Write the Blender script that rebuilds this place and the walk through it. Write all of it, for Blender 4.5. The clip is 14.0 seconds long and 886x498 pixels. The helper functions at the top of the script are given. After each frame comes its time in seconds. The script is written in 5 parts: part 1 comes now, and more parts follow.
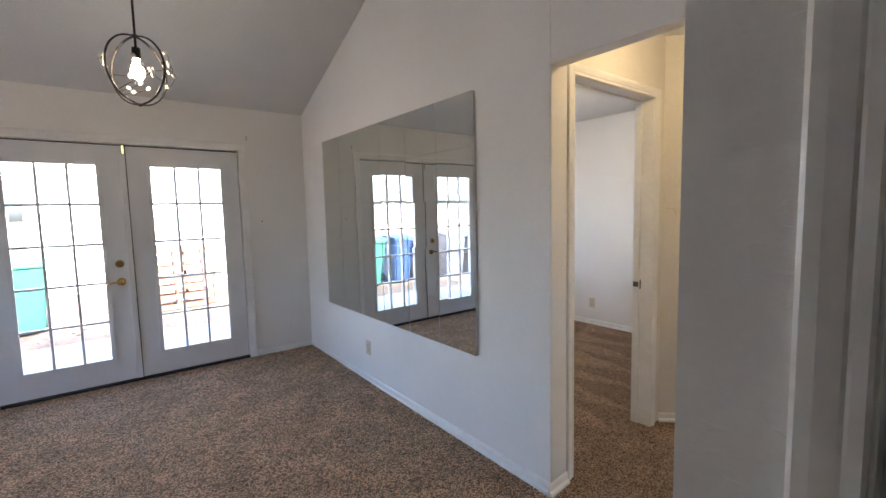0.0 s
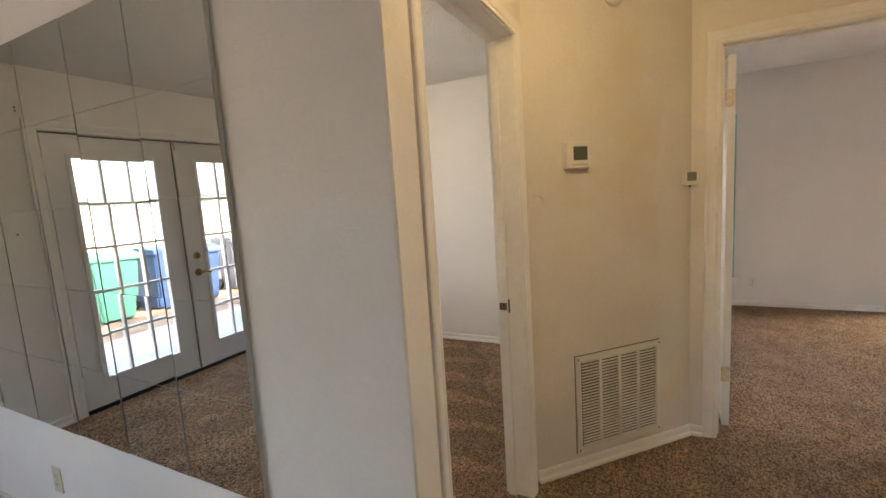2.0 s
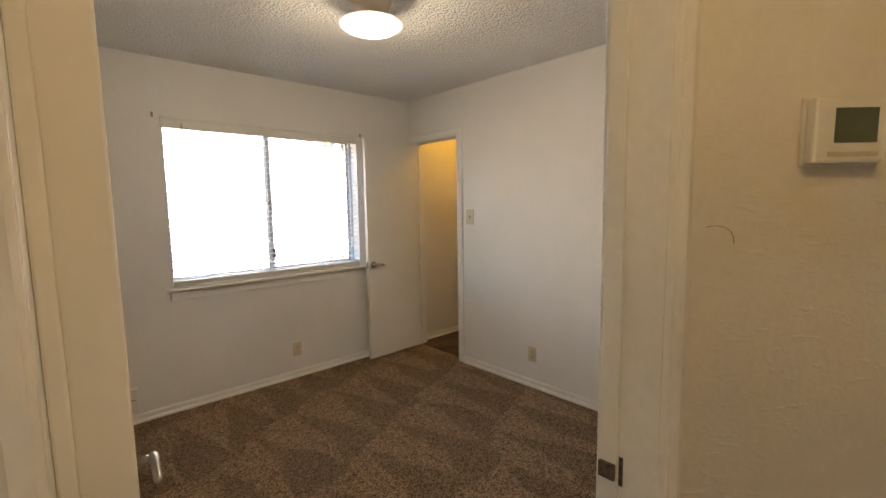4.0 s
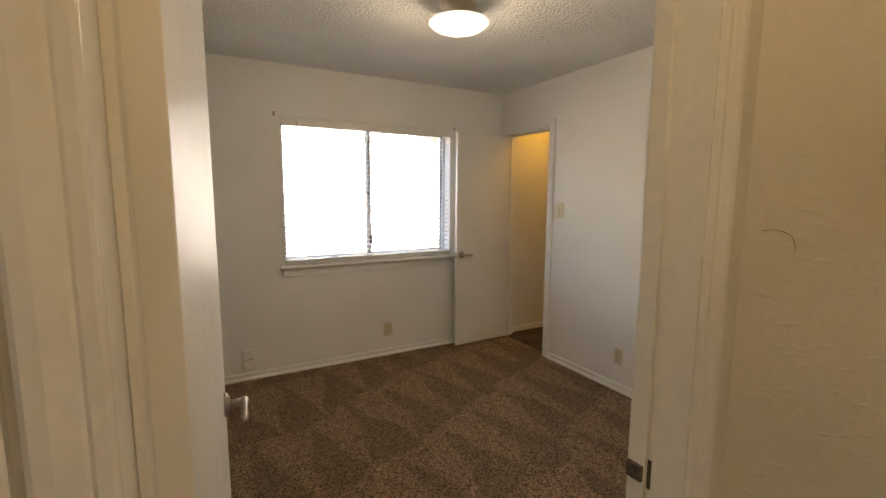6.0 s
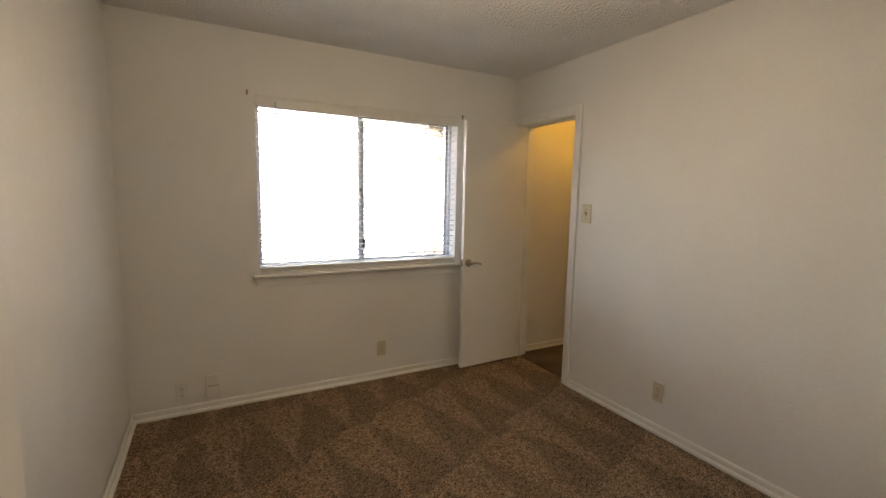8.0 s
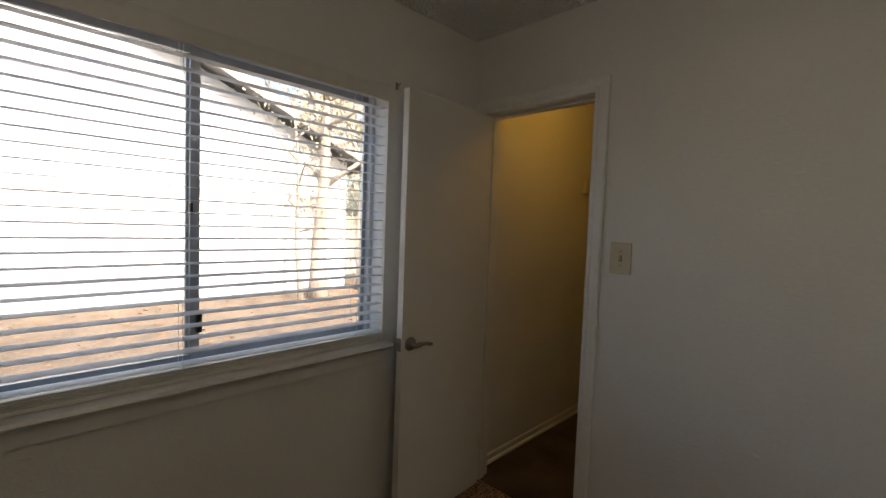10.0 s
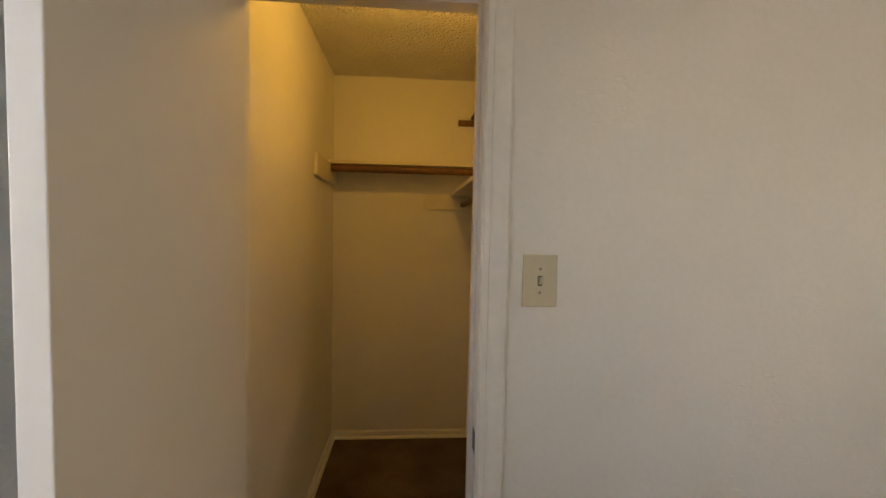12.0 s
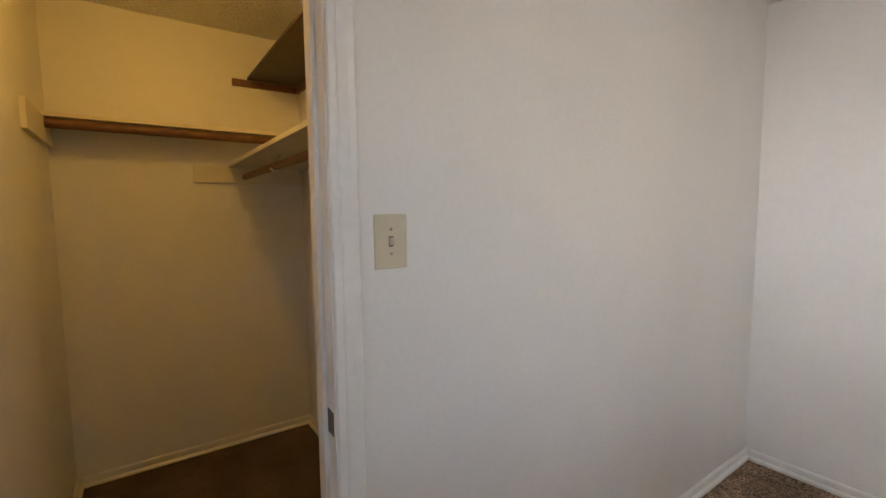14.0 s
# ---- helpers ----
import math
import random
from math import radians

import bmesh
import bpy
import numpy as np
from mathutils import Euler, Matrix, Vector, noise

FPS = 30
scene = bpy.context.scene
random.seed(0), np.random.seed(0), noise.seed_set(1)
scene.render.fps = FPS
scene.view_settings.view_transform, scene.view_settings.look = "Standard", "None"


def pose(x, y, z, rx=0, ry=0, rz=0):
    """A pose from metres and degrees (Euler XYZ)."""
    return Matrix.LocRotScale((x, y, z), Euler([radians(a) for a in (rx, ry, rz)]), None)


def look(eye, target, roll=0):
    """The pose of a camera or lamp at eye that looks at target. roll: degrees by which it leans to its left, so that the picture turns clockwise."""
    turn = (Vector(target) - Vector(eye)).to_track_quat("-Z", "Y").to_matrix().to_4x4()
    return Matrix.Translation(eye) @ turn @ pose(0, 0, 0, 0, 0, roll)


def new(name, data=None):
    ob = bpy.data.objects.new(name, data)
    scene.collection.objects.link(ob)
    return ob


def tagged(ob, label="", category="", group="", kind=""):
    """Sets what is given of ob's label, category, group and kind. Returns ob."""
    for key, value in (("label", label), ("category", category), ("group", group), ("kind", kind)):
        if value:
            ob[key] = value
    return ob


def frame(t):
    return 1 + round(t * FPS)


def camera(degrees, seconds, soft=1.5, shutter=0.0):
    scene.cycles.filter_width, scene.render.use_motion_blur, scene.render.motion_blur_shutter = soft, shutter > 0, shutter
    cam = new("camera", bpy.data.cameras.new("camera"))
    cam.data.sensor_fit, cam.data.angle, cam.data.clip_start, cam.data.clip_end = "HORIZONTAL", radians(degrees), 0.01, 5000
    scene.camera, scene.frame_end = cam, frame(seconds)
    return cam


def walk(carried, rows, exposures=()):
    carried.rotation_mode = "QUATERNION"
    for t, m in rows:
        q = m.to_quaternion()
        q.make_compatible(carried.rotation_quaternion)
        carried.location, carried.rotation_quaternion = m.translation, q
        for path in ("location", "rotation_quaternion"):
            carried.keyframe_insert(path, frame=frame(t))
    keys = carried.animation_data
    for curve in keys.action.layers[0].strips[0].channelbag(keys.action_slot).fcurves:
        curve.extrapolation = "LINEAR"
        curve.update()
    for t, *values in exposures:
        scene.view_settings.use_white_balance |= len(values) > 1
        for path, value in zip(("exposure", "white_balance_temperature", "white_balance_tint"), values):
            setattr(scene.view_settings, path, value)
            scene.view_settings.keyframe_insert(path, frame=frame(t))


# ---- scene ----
cam = camera(91.2, 14.0)
PATH = [
    (0, (0.252, 0.583, 1.407), (1.474, 2.157, 1.231), -1.3),
    (0.5, (0.381, 0.758, 1.386), (1.626, 2.31, 1.179), -1.9),
    (1, (0.605, 1.028, 1.368), (2.057, 2.386, 1.145), -2.3),
    (1.5, (0.801, 1.203, 1.383), (2.382, 2.404, 1.143), -2.1),
    (2, (1.099, 1.362, 1.427), (2.868, 2.26, 1.175), -3.7),
    (2.5, (1.423, 1.42, 1.401), (3.24, 2.219, 1.157), -2.1),
    (3, (1.743, 1.468, 1.412), (3.549, 2.296, 1.179), -1.1),
    (3.5, (1.976, 1.56, 1.414), (3.654, 2.627, 1.195), -0.2),
    (4, (2.111, 1.607, 1.442), (3.453, 3.075, 1.233), -0.9),
    (4.2, (2.131, 1.584, 1.450), (3.312, 3.185, 1.244), -0.5),
    (6.3, (2.172, 1.478, 1.449), (3.134, 3.214, 1.202), 0.3),
    (6.5, (2.16, 1.485, 1.453), (3.127, 3.218, 1.203), 0.4),
    (7, (2.217, 1.542, 1.429), (3.188, 3.271, 1.174), 0.5),
    (7.2, (2.262, 1.598, 1.423), (3.223, 3.331, 1.155), 0.5),
    (9.3, (2.780, 2.900, 1.418), (3.751, 4.644, 1.299), 2.7),
    (9.5, (2.833, 3.068, 1.435), (3.922, 4.742, 1.326), 2.5),
    (10, (3.006, 3.48, 1.435), (4.426, 4.884, 1.325), 2.1),
    (10.5, (3.199, 3.787, 1.392), (4.851, 4.914, 1.345), 3.3),
    (11, (3.372, 4.140, 1.412), (5.281, 4.737, 1.395), 2.4),
    (11.5, (3.552, 4.377, 1.431), (5.547, 4.495, 1.351), 3.4),
    (12, (3.762, 4.563, 1.452), (5.753, 4.405, 1.352), 1.2),
    (12.5, (3.887, 4.674, 1.467), (5.829, 4.207, 1.364), 2.4),
    (13, (3.995, 4.753, 1.469), (5.841, 3.995, 1.334), -0.3),
    (13.5, (3.973, 4.759, 1.432), (5.793, 3.946, 1.272), -1.2),
    (14, (3.892, 4.733, 1.394), (5.524, 3.59, 1.221), -0.6),
]
# exposure and lamp strengths
EXPOSURES = [(0.0, 4.10, 5750, 11), (0.5, 4.00, 5950, 11), (1.0, 4.03, 6300, 11), (2.0, 4.04, 6800, 11), (2.5, 3.98, 6950, 11), (3.0, 4.00, 7100, 12), (3.5, 3.92, 7150, 12), (4.0, 3.58, 7150, 11), (7.0, 3.42, 7400, 11), (9.5, 2.62, 7000, 9),
             (10.0, 1.82, 6750, 8), (10.5, 1.62, 6750, 8), (11.0, 1.90, 6800, 8), (11.5, 2.56, 7050, 8), (12.0, 3.34, 7150, 10), (12.5, 3.46, 7400, 12), (13.2, 3.62, 7500, 13), (14.0, 3.64, 6150, 12)]
HALL_W, CLOSET_W, DOME_W, PENDANT_W = 0.64, 0.70, 1.15, 0.35
DOME_GLOW = 0.11
walk(cam, [(t, look(eye, aim, roll)) for t, eye, aim, roll in PATH], EXPOSURES)


# ---- world, sun, lamps ----
world = bpy.data.worlds.new("world")
scene.world = world
world.use_nodes = True
wn = world.node_tree.nodes
sky = wn.new("ShaderNodeTexSky")
sky.sky_type, sky.sun_disc = "NISHITA", False
sky.sun_elevation, sky.sun_rotation = radians(38), radians(165)
sky.air_density, sky.dust_density = 1.0, 5.0
world.node_tree.links.new(sky.outputs[0], wn["Background"].inputs[0])
wn["Background"].inputs[1].default_value = 0.15

sun_data = bpy.data.lights.new("sun", "SUN")
sun_data.energy, sun_data.angle, sun_data.color = 2.3, radians(0.6), (1.0, 0.95, 0.87)
sun = new("sun", sun_data)
sun.matrix_world = look((2.0, -20.0, 17.0), (7.0, 0.0, 0.0))


def point_lamp(name, at, watts, color, radius):
    data = bpy.data.lights.new(name, "POINT")
    data.energy, data.color, data.shadow_soft_size = watts, color, radius
    ob = new(name, data)
    ob.location = at
    return ob


point_lamp("hall_lamp_light", (2.36, 1.30, 2.27), HALL_W, (1.0, 0.68, 0.31), 0.05)
point_lamp("closet_bulb_light", (5.42, 4.50, 2.33), CLOSET_W, (1.0, 0.52, 0.085), 0.04)
point_lamp("dome_light", (3.36, 3.47, 2.20), DOME_W, (1.0, 0.84, 0.62), 0.12)
point_lamp("pendant_light", (0.445, 3.39, 2.12), PENDANT_W, (1.0, 0.80, 0.55), 0.04)

# ---- materials ----


def mat(name, color, rough=0.6, metal=0.0, vary=0.06, vscale=3.0, grain=0.0, gscale=120.0, bump=0.0, bscale=200.0, bdist=0.002,
        spec=0.5, objrand=0.0, detail=4.0, stretch=(1, 1, 1), coat=0.0, lump=0.0, smudge=0.0, stain=None):
    """A surface with colour variation at two scales and a fine relief."""
    m = bpy.data.materials.new(name)
    m.use_nodes = True
    nt = m.node_tree
    n, l = nt.nodes, nt.links
    b = n["Principled BSDF"]
    b.inputs["Roughness"].default_value, b.inputs["Metallic"].default_value = rough, metal
    b.inputs["Specular IOR Level"].default_value = spec
    b.inputs["Coat Weight"].default_value = coat
    geo = n.new("ShaderNodeNewGeometry")
    mp = n.new("ShaderNodeMapping")
    mp.inputs["Scale"].default_value = stretch
    l.new(geo.outputs["Position"], mp.inputs[0])

    def noise_tex(scale, det):
        t = n.new("ShaderNodeTexNoise")
        t.inputs["Scale"].default_value, t.inputs["Detail"].default_value = scale, det
        l.new(mp.outputs[0], t.inputs["Vector"])
        return t

    big = noise_tex(vscale, detail)
    hsv = n.new("ShaderNodeHueSaturation")
    hsv.inputs["Color"].default_value = (*color, 1)
    rng = n.new("ShaderNodeMapRange")
    rng.inputs["From Min"].default_value, rng.inputs["From Max"].default_value = 0.3, 0.7
    rng.inputs["To Min"].default_value, rng.inputs["To Max"].default_value = 1 - vary, 1 + vary
    l.new(big.outputs[0], rng.inputs["Value"])
    val = rng.outputs[0]
    if grain:
        fine = noise_tex(gscale, 2.0)
        r2 = n.new("ShaderNodeMapRange")
        r2.inputs["From Min"].default_value, r2.inputs["From Max"].default_value = 0.3, 0.7
        r2.inputs["To Min"].default_value, r2.inputs["To Max"].default_value = 1 - grain, 1 + grain
        l.new(fine.outputs[0], r2.inputs["Value"])
        mul = n.new("ShaderNodeMath")
        mul.operation = "MULTIPLY"
        l.new(val, mul.inputs[0]), l.new(r2.outputs[0], mul.inputs[1])
        val = mul.outputs[0]
    if objrand:
        info = n.new("ShaderNodeObjectInfo")
        r3 = n.new("ShaderNodeMapRange")
        r3.inputs["To Min"].default_value, r3.inputs["To Max"].default_value = 1 - objrand, 1 + objrand
        l.new(info.outputs["Random"], r3.inputs["Value"])
        mul = n.new("ShaderNodeMath")
        mul.operation = "MULTIPLY"
        l.new(val, mul.inputs[0]), l.new(r3.outputs[0], mul.inputs[1])
        val = mul.outputs[0]
    l.new(val, hsv.inputs["Value"])
    tint = hsv.outputs[0]
    if stain:
        st = noise_tex(1.7, 5.0)
        sr = n.new("ShaderNodeMapRange")
        sr.inputs["From Min"].default_value, sr.inputs["From Max"].default_value, sr.inputs["To Max"].default_value = 0.55, 0.68, 0.6
        l.new(st.outputs[0], sr.inputs["Value"])
        mx = n.new("ShaderNodeMix")
        mx.data_type = "RGBA"
        mx.inputs["B"].default_value = (*stain, 1)
        l.new(sr.outputs[0], mx.inputs["Factor"]), l.new(tint, mx.inputs["A"])
        tint = mx.outputs["Result"]
    l.new(tint, b.inputs["Base Color"])
    if smudge:
        sm = noise_tex(9.0, 5.0)
        sq = n.new("ShaderNodeMapRange")
        sq.inputs["From Min"].default_value, sq.inputs["From Max"].default_value = 0.42, 0.66
        sq.inputs["To Min"].default_value, sq.inputs["To Max"].default_value = rough, rough + smudge
        l.new(sm.outputs[0], sq.inputs["Value"]), l.new(sq.outputs[0], b.inputs["Roughness"])
    if bump:
        bt = noise_tex(bscale, 3.0)
        bn = n.new("ShaderNodeBump")
        bn.inputs["Strength"].default_value, bn.inputs["Distance"].default_value = bump, bdist
        height = bt.outputs[0]
        if lump:
            lt = noise_tex(1.0, 4.0)
            flat = n.new("ShaderNodeMapping")
            flat.inputs["Scale"].default_value = (22.0, 22.0, 60.0)
            l.new(mp.outputs[0], flat.inputs[0]), l.new(flat.outputs[0], lt.inputs["Vector"])
            r4 = n.new("ShaderNodeMapRange")
            r4.inputs["From Min"].default_value, r4.inputs["From Max"].default_value = 0.60, 0.70
            r4.inputs["To Max"].default_value = lump
            l.new(lt.outputs[0], r4.inputs["Value"])
            ad = n.new("ShaderNodeMath")
            l.new(height, ad.inputs[0]), l.new(r4.outputs[0], ad.inputs[1])
            height = ad.outputs[0]
        l.new(height, bn.inputs["Height"])
        l.new(bn.outputs[0], b.inputs["Normal"])
    return m


def glow(name, color, strength):
    m = bpy.data.materials.new(name)
    m.use_nodes = True
    b = m.node_tree.nodes["Principled BSDF"]
    b.inputs["Base Color"].default_value = (*color, 1)
    b.inputs["Emission Color"].default_value = (*color, 1)
    b.inputs["Emission Strength"].default_value = strength
    return m


def glass_mat(name):
    m = bpy.data.materials.new(name)
    m.use_nodes = True
    n, l = m.node_tree.nodes, m.node_tree.links
    n.remove(n["Principled BSDF"])
    tr, gl, mix, fr = n.new("ShaderNodeBsdfTransparent"), n.new("ShaderNodeBsdfGlossy"), n.new("ShaderNodeMixShader"), n.new("ShaderNodeFresnel")
    gl.inputs["Roughness"].default_value = 0.02
    fr.inputs["IOR"].default_value = 1.3
    l.new(fr.outputs[0], mix.inputs[0]), l.new(tr.outputs[0], mix.inputs[1]), l.new(gl.outputs[0], mix.inputs[2])
    l.new(mix.outputs[0], n["Material Output"].inputs[0])
    return m


def carpet_mat(name, base, dark):
    """Cut-pile carpet: tufts, mottled fibres and brushed vacuum patches."""
    m = bpy.data.materials.new(name)
    m.use_nodes = True
    n, l = m.node_tree.nodes, m.node_tree.links
    b = n["Principled BSDF"]
    b.inputs["Roughness"].default_value, b.inputs["Specular IOR Level"].default_value = 0.95, 0.1
    b.inputs["Sheen Weight"].default_value, b.inputs["Sheen Roughness"].default_value = 0.3, 0.4
    b.inputs["Sheen Tint"].default_value = (0.85, 0.68, 0.52, 1)
    geo = n.new("ShaderNodeNewGeometry")

    def tex(scale, det, warp=0.0):
        t = n.new("ShaderNodeTexNoise")
        t.inputs["Scale"].default_value, t.inputs["Detail"].default_value, t.inputs["Distortion"].default_value = scale, det, warp
        l.new(geo.outputs["Position"], t.inputs["Vector"])
        return t

    vor = n.new("ShaderNodeTexVoronoi")
    vor.inputs["Scale"].default_value = 118.0
    warp = tex(100.0, 2.0)
    add = n.new("ShaderNodeVectorMath")
    add.operation = "MULTIPLY_ADD"
    add.inputs[1].default_value = (0.012, 0.012, 0.012)
    l.new(warp.outputs["Color"], add.inputs[0]), l.new(geo.outputs["Position"], add.inputs[2])
    l.new(add.outputs[0], vor.inputs["Vector"])
    ramp = n.new("ShaderNodeMix")
    ramp.data_type = "RGBA"
    ramp.inputs["A"].default_value, ramp.inputs["B"].default_value = (*dark, 1), (*base, 1)
    mot = tex(190.0, 3.0)
    clump = tex(26.0, 2.0)
    tone = n.new("ShaderNodeSeparateColor")
    l.new(vor.outputs["Color"], tone.inputs[0])
    wsum = n.new("ShaderNodeMath")
    wsum.operation = "MULTIPLY_ADD"
    wsum.inputs[1].default_value = 0.55
    wadd = n.new("ShaderNodeMath")
    wadd.operation = "MULTIPLY_ADD"
    wadd.inputs[1].default_value = 0.4
    l.new(clump.outputs[0], wadd.inputs[0]), l.new(mot.outputs[0], wadd.inputs[2])
    l.new(tone.outputs[0], wsum.inputs[0]), l.new(wadd.outputs[0], wsum.inputs[2])
    r1 = n.new("ShaderNodeMapRange")
    r1.inputs["From Min"].default_value, r1.inputs["From Max"].default_value = 0.63, 1.08
    l.new(wsum.outputs[0], r1.inputs["Value"])
    # shade in the gaps between the tufts, put into the colour by cell distance
    gap = n.new("ShaderNodeMapRange")
    gap.inputs["From Min"].default_value, gap.inputs["From Max"].default_value = 0.30, 0.75
    gap.inputs["To Min"].default_value, gap.inputs["To Max"].default_value = 1.0, 0.25
    l.new(vor.outputs["Distance"], gap.inputs["Value"])
    gm = n.new("ShaderNodeMath")
    gm.operation = "MULTIPLY"
    l.new(r1.outputs[0], gm.inputs[0]), l.new(gap.outputs[0], gm.inputs[1])
    l.new(gm.outputs[0], ramp.inputs["Factor"])
    hsv = n.new("ShaderNodeHueSaturation")
    # vacuum strokes: rows of long wedges, brushed to and fro
    pm = n.new("ShaderNodeMapping")
    pm.inputs["Scale"].default_value, pm.inputs["Rotation"].default_value = (3.0, 1.35, 1.0), (0, 0, radians(-12))
    pw = tex(2.2, 2.0)
    pa = n.new("ShaderNodeVectorMath")
    pa.operation = "MULTIPLY_ADD"
    pa.inputs[1].default_value = (0.27, 0.40, 0.0)
    l.new(pw.outputs["Color"], pa.inputs[0]), l.new(geo.outputs["Position"], pa.inputs[2])
    l.new(pa.outputs[0], pm.inputs[0])
    sep = n.new("ShaderNodeSeparateXYZ")
    l.new(pm.outputs[0], sep.inputs[0])

    def math_node(op, a, v=None, b_=None):
        q = n.new("ShaderNodeMath")
        q.operation = op
        l.new(a, q.inputs[0])
        if b_ is not None:
            l.new(b_, q.inputs[1])
        elif v is not None:
            q.inputs[1].default_value = v
        return q.outputs[0]

    across = math_node("PINGPONG", sep.outputs[0], 0.5)
    along = math_node("FRACT", sep.outputs[1])
    edge = math_node("SUBTRACT", along, None, math_node("MULTIPLY", across, 2.0))
    r2 = n.new("ShaderNodeMapRange")
    r2.interpolation_type = "SMOOTHSTEP"
    r2.inputs["From Min"].default_value, r2.inputs["From Max"].default_value = -0.14, 0.14
    r2.inputs["To Min"].default_value, r2.inputs["To Max"].default_value = 0.72, 1.04
    l.new(edge, r2.inputs["Value"])
    # the living room's pile has no vacuum strokes; daylight is put into its value
    place = n.new("ShaderNodeSeparateXYZ")
    l.new(geo.outputs["Position"], place.inputs[0])
    past_living = n.new("ShaderNodeMapRange")
    past_living.inputs["From Min"].default_value, past_living.inputs["From Max"].default_value = 1.7, 2.1
    l.new(place.outputs[0], past_living.inputs["Value"])
    # raised values stand in for the patio doors' light on the carpet
    soft = n.new("ShaderNodeMapRange")
    soft.inputs["From Min"].default_value, soft.inputs["From Max"].default_value = 0.35, 0.65
    soft.inputs["To Min"].default_value, soft.inputs["To Max"].default_value = 1.25, 1.75
    patch = tex(5.0, 3.0)
    l.new(patch.outputs[0], soft.inputs["Value"])
    pick = n.new("ShaderNodeMix")
    # lower value range for the hall and the second bedroom
    worn = n.new("ShaderNodeMapRange")
    worn.inputs["From Min"].default_value, worn.inputs["From Max"].default_value = 0.35, 0.65
    worn.inputs["To Min"].default_value, worn.inputs["To Max"].default_value = 0.66, 0.92
    l.new(patch.outputs[0], worn.inputs["Value"])
    swept = n.new("ShaderNodeMapRange")
    swept.inputs["From Min"].default_value, swept.inputs["From Max"].default_value = 1.95, 2.15
    l.new(place.outputs[1], swept.inputs["Value"])
    rooms = n.new("ShaderNodeMix")
    l.new(swept.outputs[0], rooms.inputs["Factor"]), l.new(worn.outputs[0], rooms.inputs["A"]), l.new(r2.outputs[0], rooms.inputs["B"])
    l.new(past_living.outputs[0], pick.inputs["Factor"]), l.new(soft.outputs[0], pick.inputs["A"]), l.new(rooms.outputs["Result"], pick.inputs["B"])
    l.new(pick.outputs["Result"], hsv.inputs["Value"])
    l.new(ramp.outputs["Result"], hsv.inputs["Color"]), l.new(hsv.outputs[0], b.inputs["Base Color"])
    h = n.new("ShaderNodeMath")
    h.operation = "MULTIPLY_ADD"
    h.inputs[1].default_value = -1.2
    l.new(vor.outputs["Distance"], h.inputs[0]), l.new(mot.outputs[0], h.inputs[2])
    bn = n.new("ShaderNodeBump")
    bn.inputs["Strength"].default_value, bn.inputs["Distance"].default_value = 1.0, 0.018
    l.new(h.outputs[0], bn.inputs["Height"]), l.new(bn.outputs[0], b.inputs["Normal"])
    return m


def popcorn_mat(name, color, dist=0.006):
    """Sprayed acoustic ceiling with small lumps."""
    m = mat(name, color, rough=0.9, vary=0.04, vscale=1.5, grain=0.06, gscale=140, spec=0.2)
    n, l = m.node_tree.nodes, m.node_tree.links
    geo = n.new("ShaderNodeNewGeometry")
    vor, noi = n.new("ShaderNodeTexVoronoi"), n.new("ShaderNodeTexNoise")
    vor.inputs["Scale"].default_value, noi.inputs["Scale"].default_value = 70.0, 45.0
    l.new(geo.outputs["Position"], vor.inputs["Vector"]), l.new(geo.outputs["Position"], noi.inputs["Vector"])
    h = n.new("ShaderNodeMath")
    h.operation = "MULTIPLY_ADD"
    h.inputs[1].default_value = -0.7
    l.new(vor.outputs["Distance"], h.inputs[0]), l.new(noi.outputs[0], h.inputs[2])
    bn = n.new("ShaderNodeBump")
    bn.inputs["Strength"].default_value, bn.inputs["Distance"].default_value = 1.0, dist
    l.new(h.outputs[0], bn.inputs["Height"]), l.new(bn.outputs[0], n["Principled BSDF"].inputs["Normal"])
    return m


M_WALL = mat("wall_paint", (0.82, 0.81, 0.79), rough=0.4, vary=0.04, vscale=1.3, grain=0.015, gscale=60, bump=0.25, bscale=100, bdist=0.003, spec=0.4, lump=1.0, smudge=0.15)
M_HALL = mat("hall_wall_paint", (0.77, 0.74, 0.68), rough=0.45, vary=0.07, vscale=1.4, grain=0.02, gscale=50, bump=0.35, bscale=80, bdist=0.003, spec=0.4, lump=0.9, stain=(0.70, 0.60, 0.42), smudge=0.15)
M_TRIM = mat("trim_paint", (0.84, 0.835, 0.815), rough=0.30, vary=0.04, vscale=5, grain=0.02, gscale=40, bump=0.12, bscale=60, bdist=0.002)
M_DOOR = mat("door_paint", (0.80, 0.79, 0.76), spec=0.4, rough=0.42, smudge=0.20, vary=0.04, vscale=2.2, bump=0.10, bscale=45, bdist=0.002)
M_FRENCH = mat("french_door_paint", (0.74, 0.75, 0.77), rough=0.4, vary=0.03, vscale=3, bump=0.06, bscale=60)
M_CEIL = popcorn_mat("ceiling_popcorn", (0.86, 0.86, 0.85), 0.016)
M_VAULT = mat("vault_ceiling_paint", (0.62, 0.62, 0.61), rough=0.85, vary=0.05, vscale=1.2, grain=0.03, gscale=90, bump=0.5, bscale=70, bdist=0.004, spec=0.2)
M_CARPET = carpet_mat("carpet", (0.86, 0.575, 0.36), (0.058, 0.031, 0.018))
# the closet floor's dimness is put into this darker carpet colour
M_CLOSETFLOOR = mat("closet_carpet_shaded", (0.13, 0.095, 0.07), rough=0.95, vary=0.30, vscale=4, grain=0.35, gscale=150, bump=0.8, bscale=170, bdist=0.006, spec=0.1)
M_MIRROR = mat("mirror_silver", (0.74, 0.76, 0.73), rough=0.015, metal=1.0, vary=0.0)
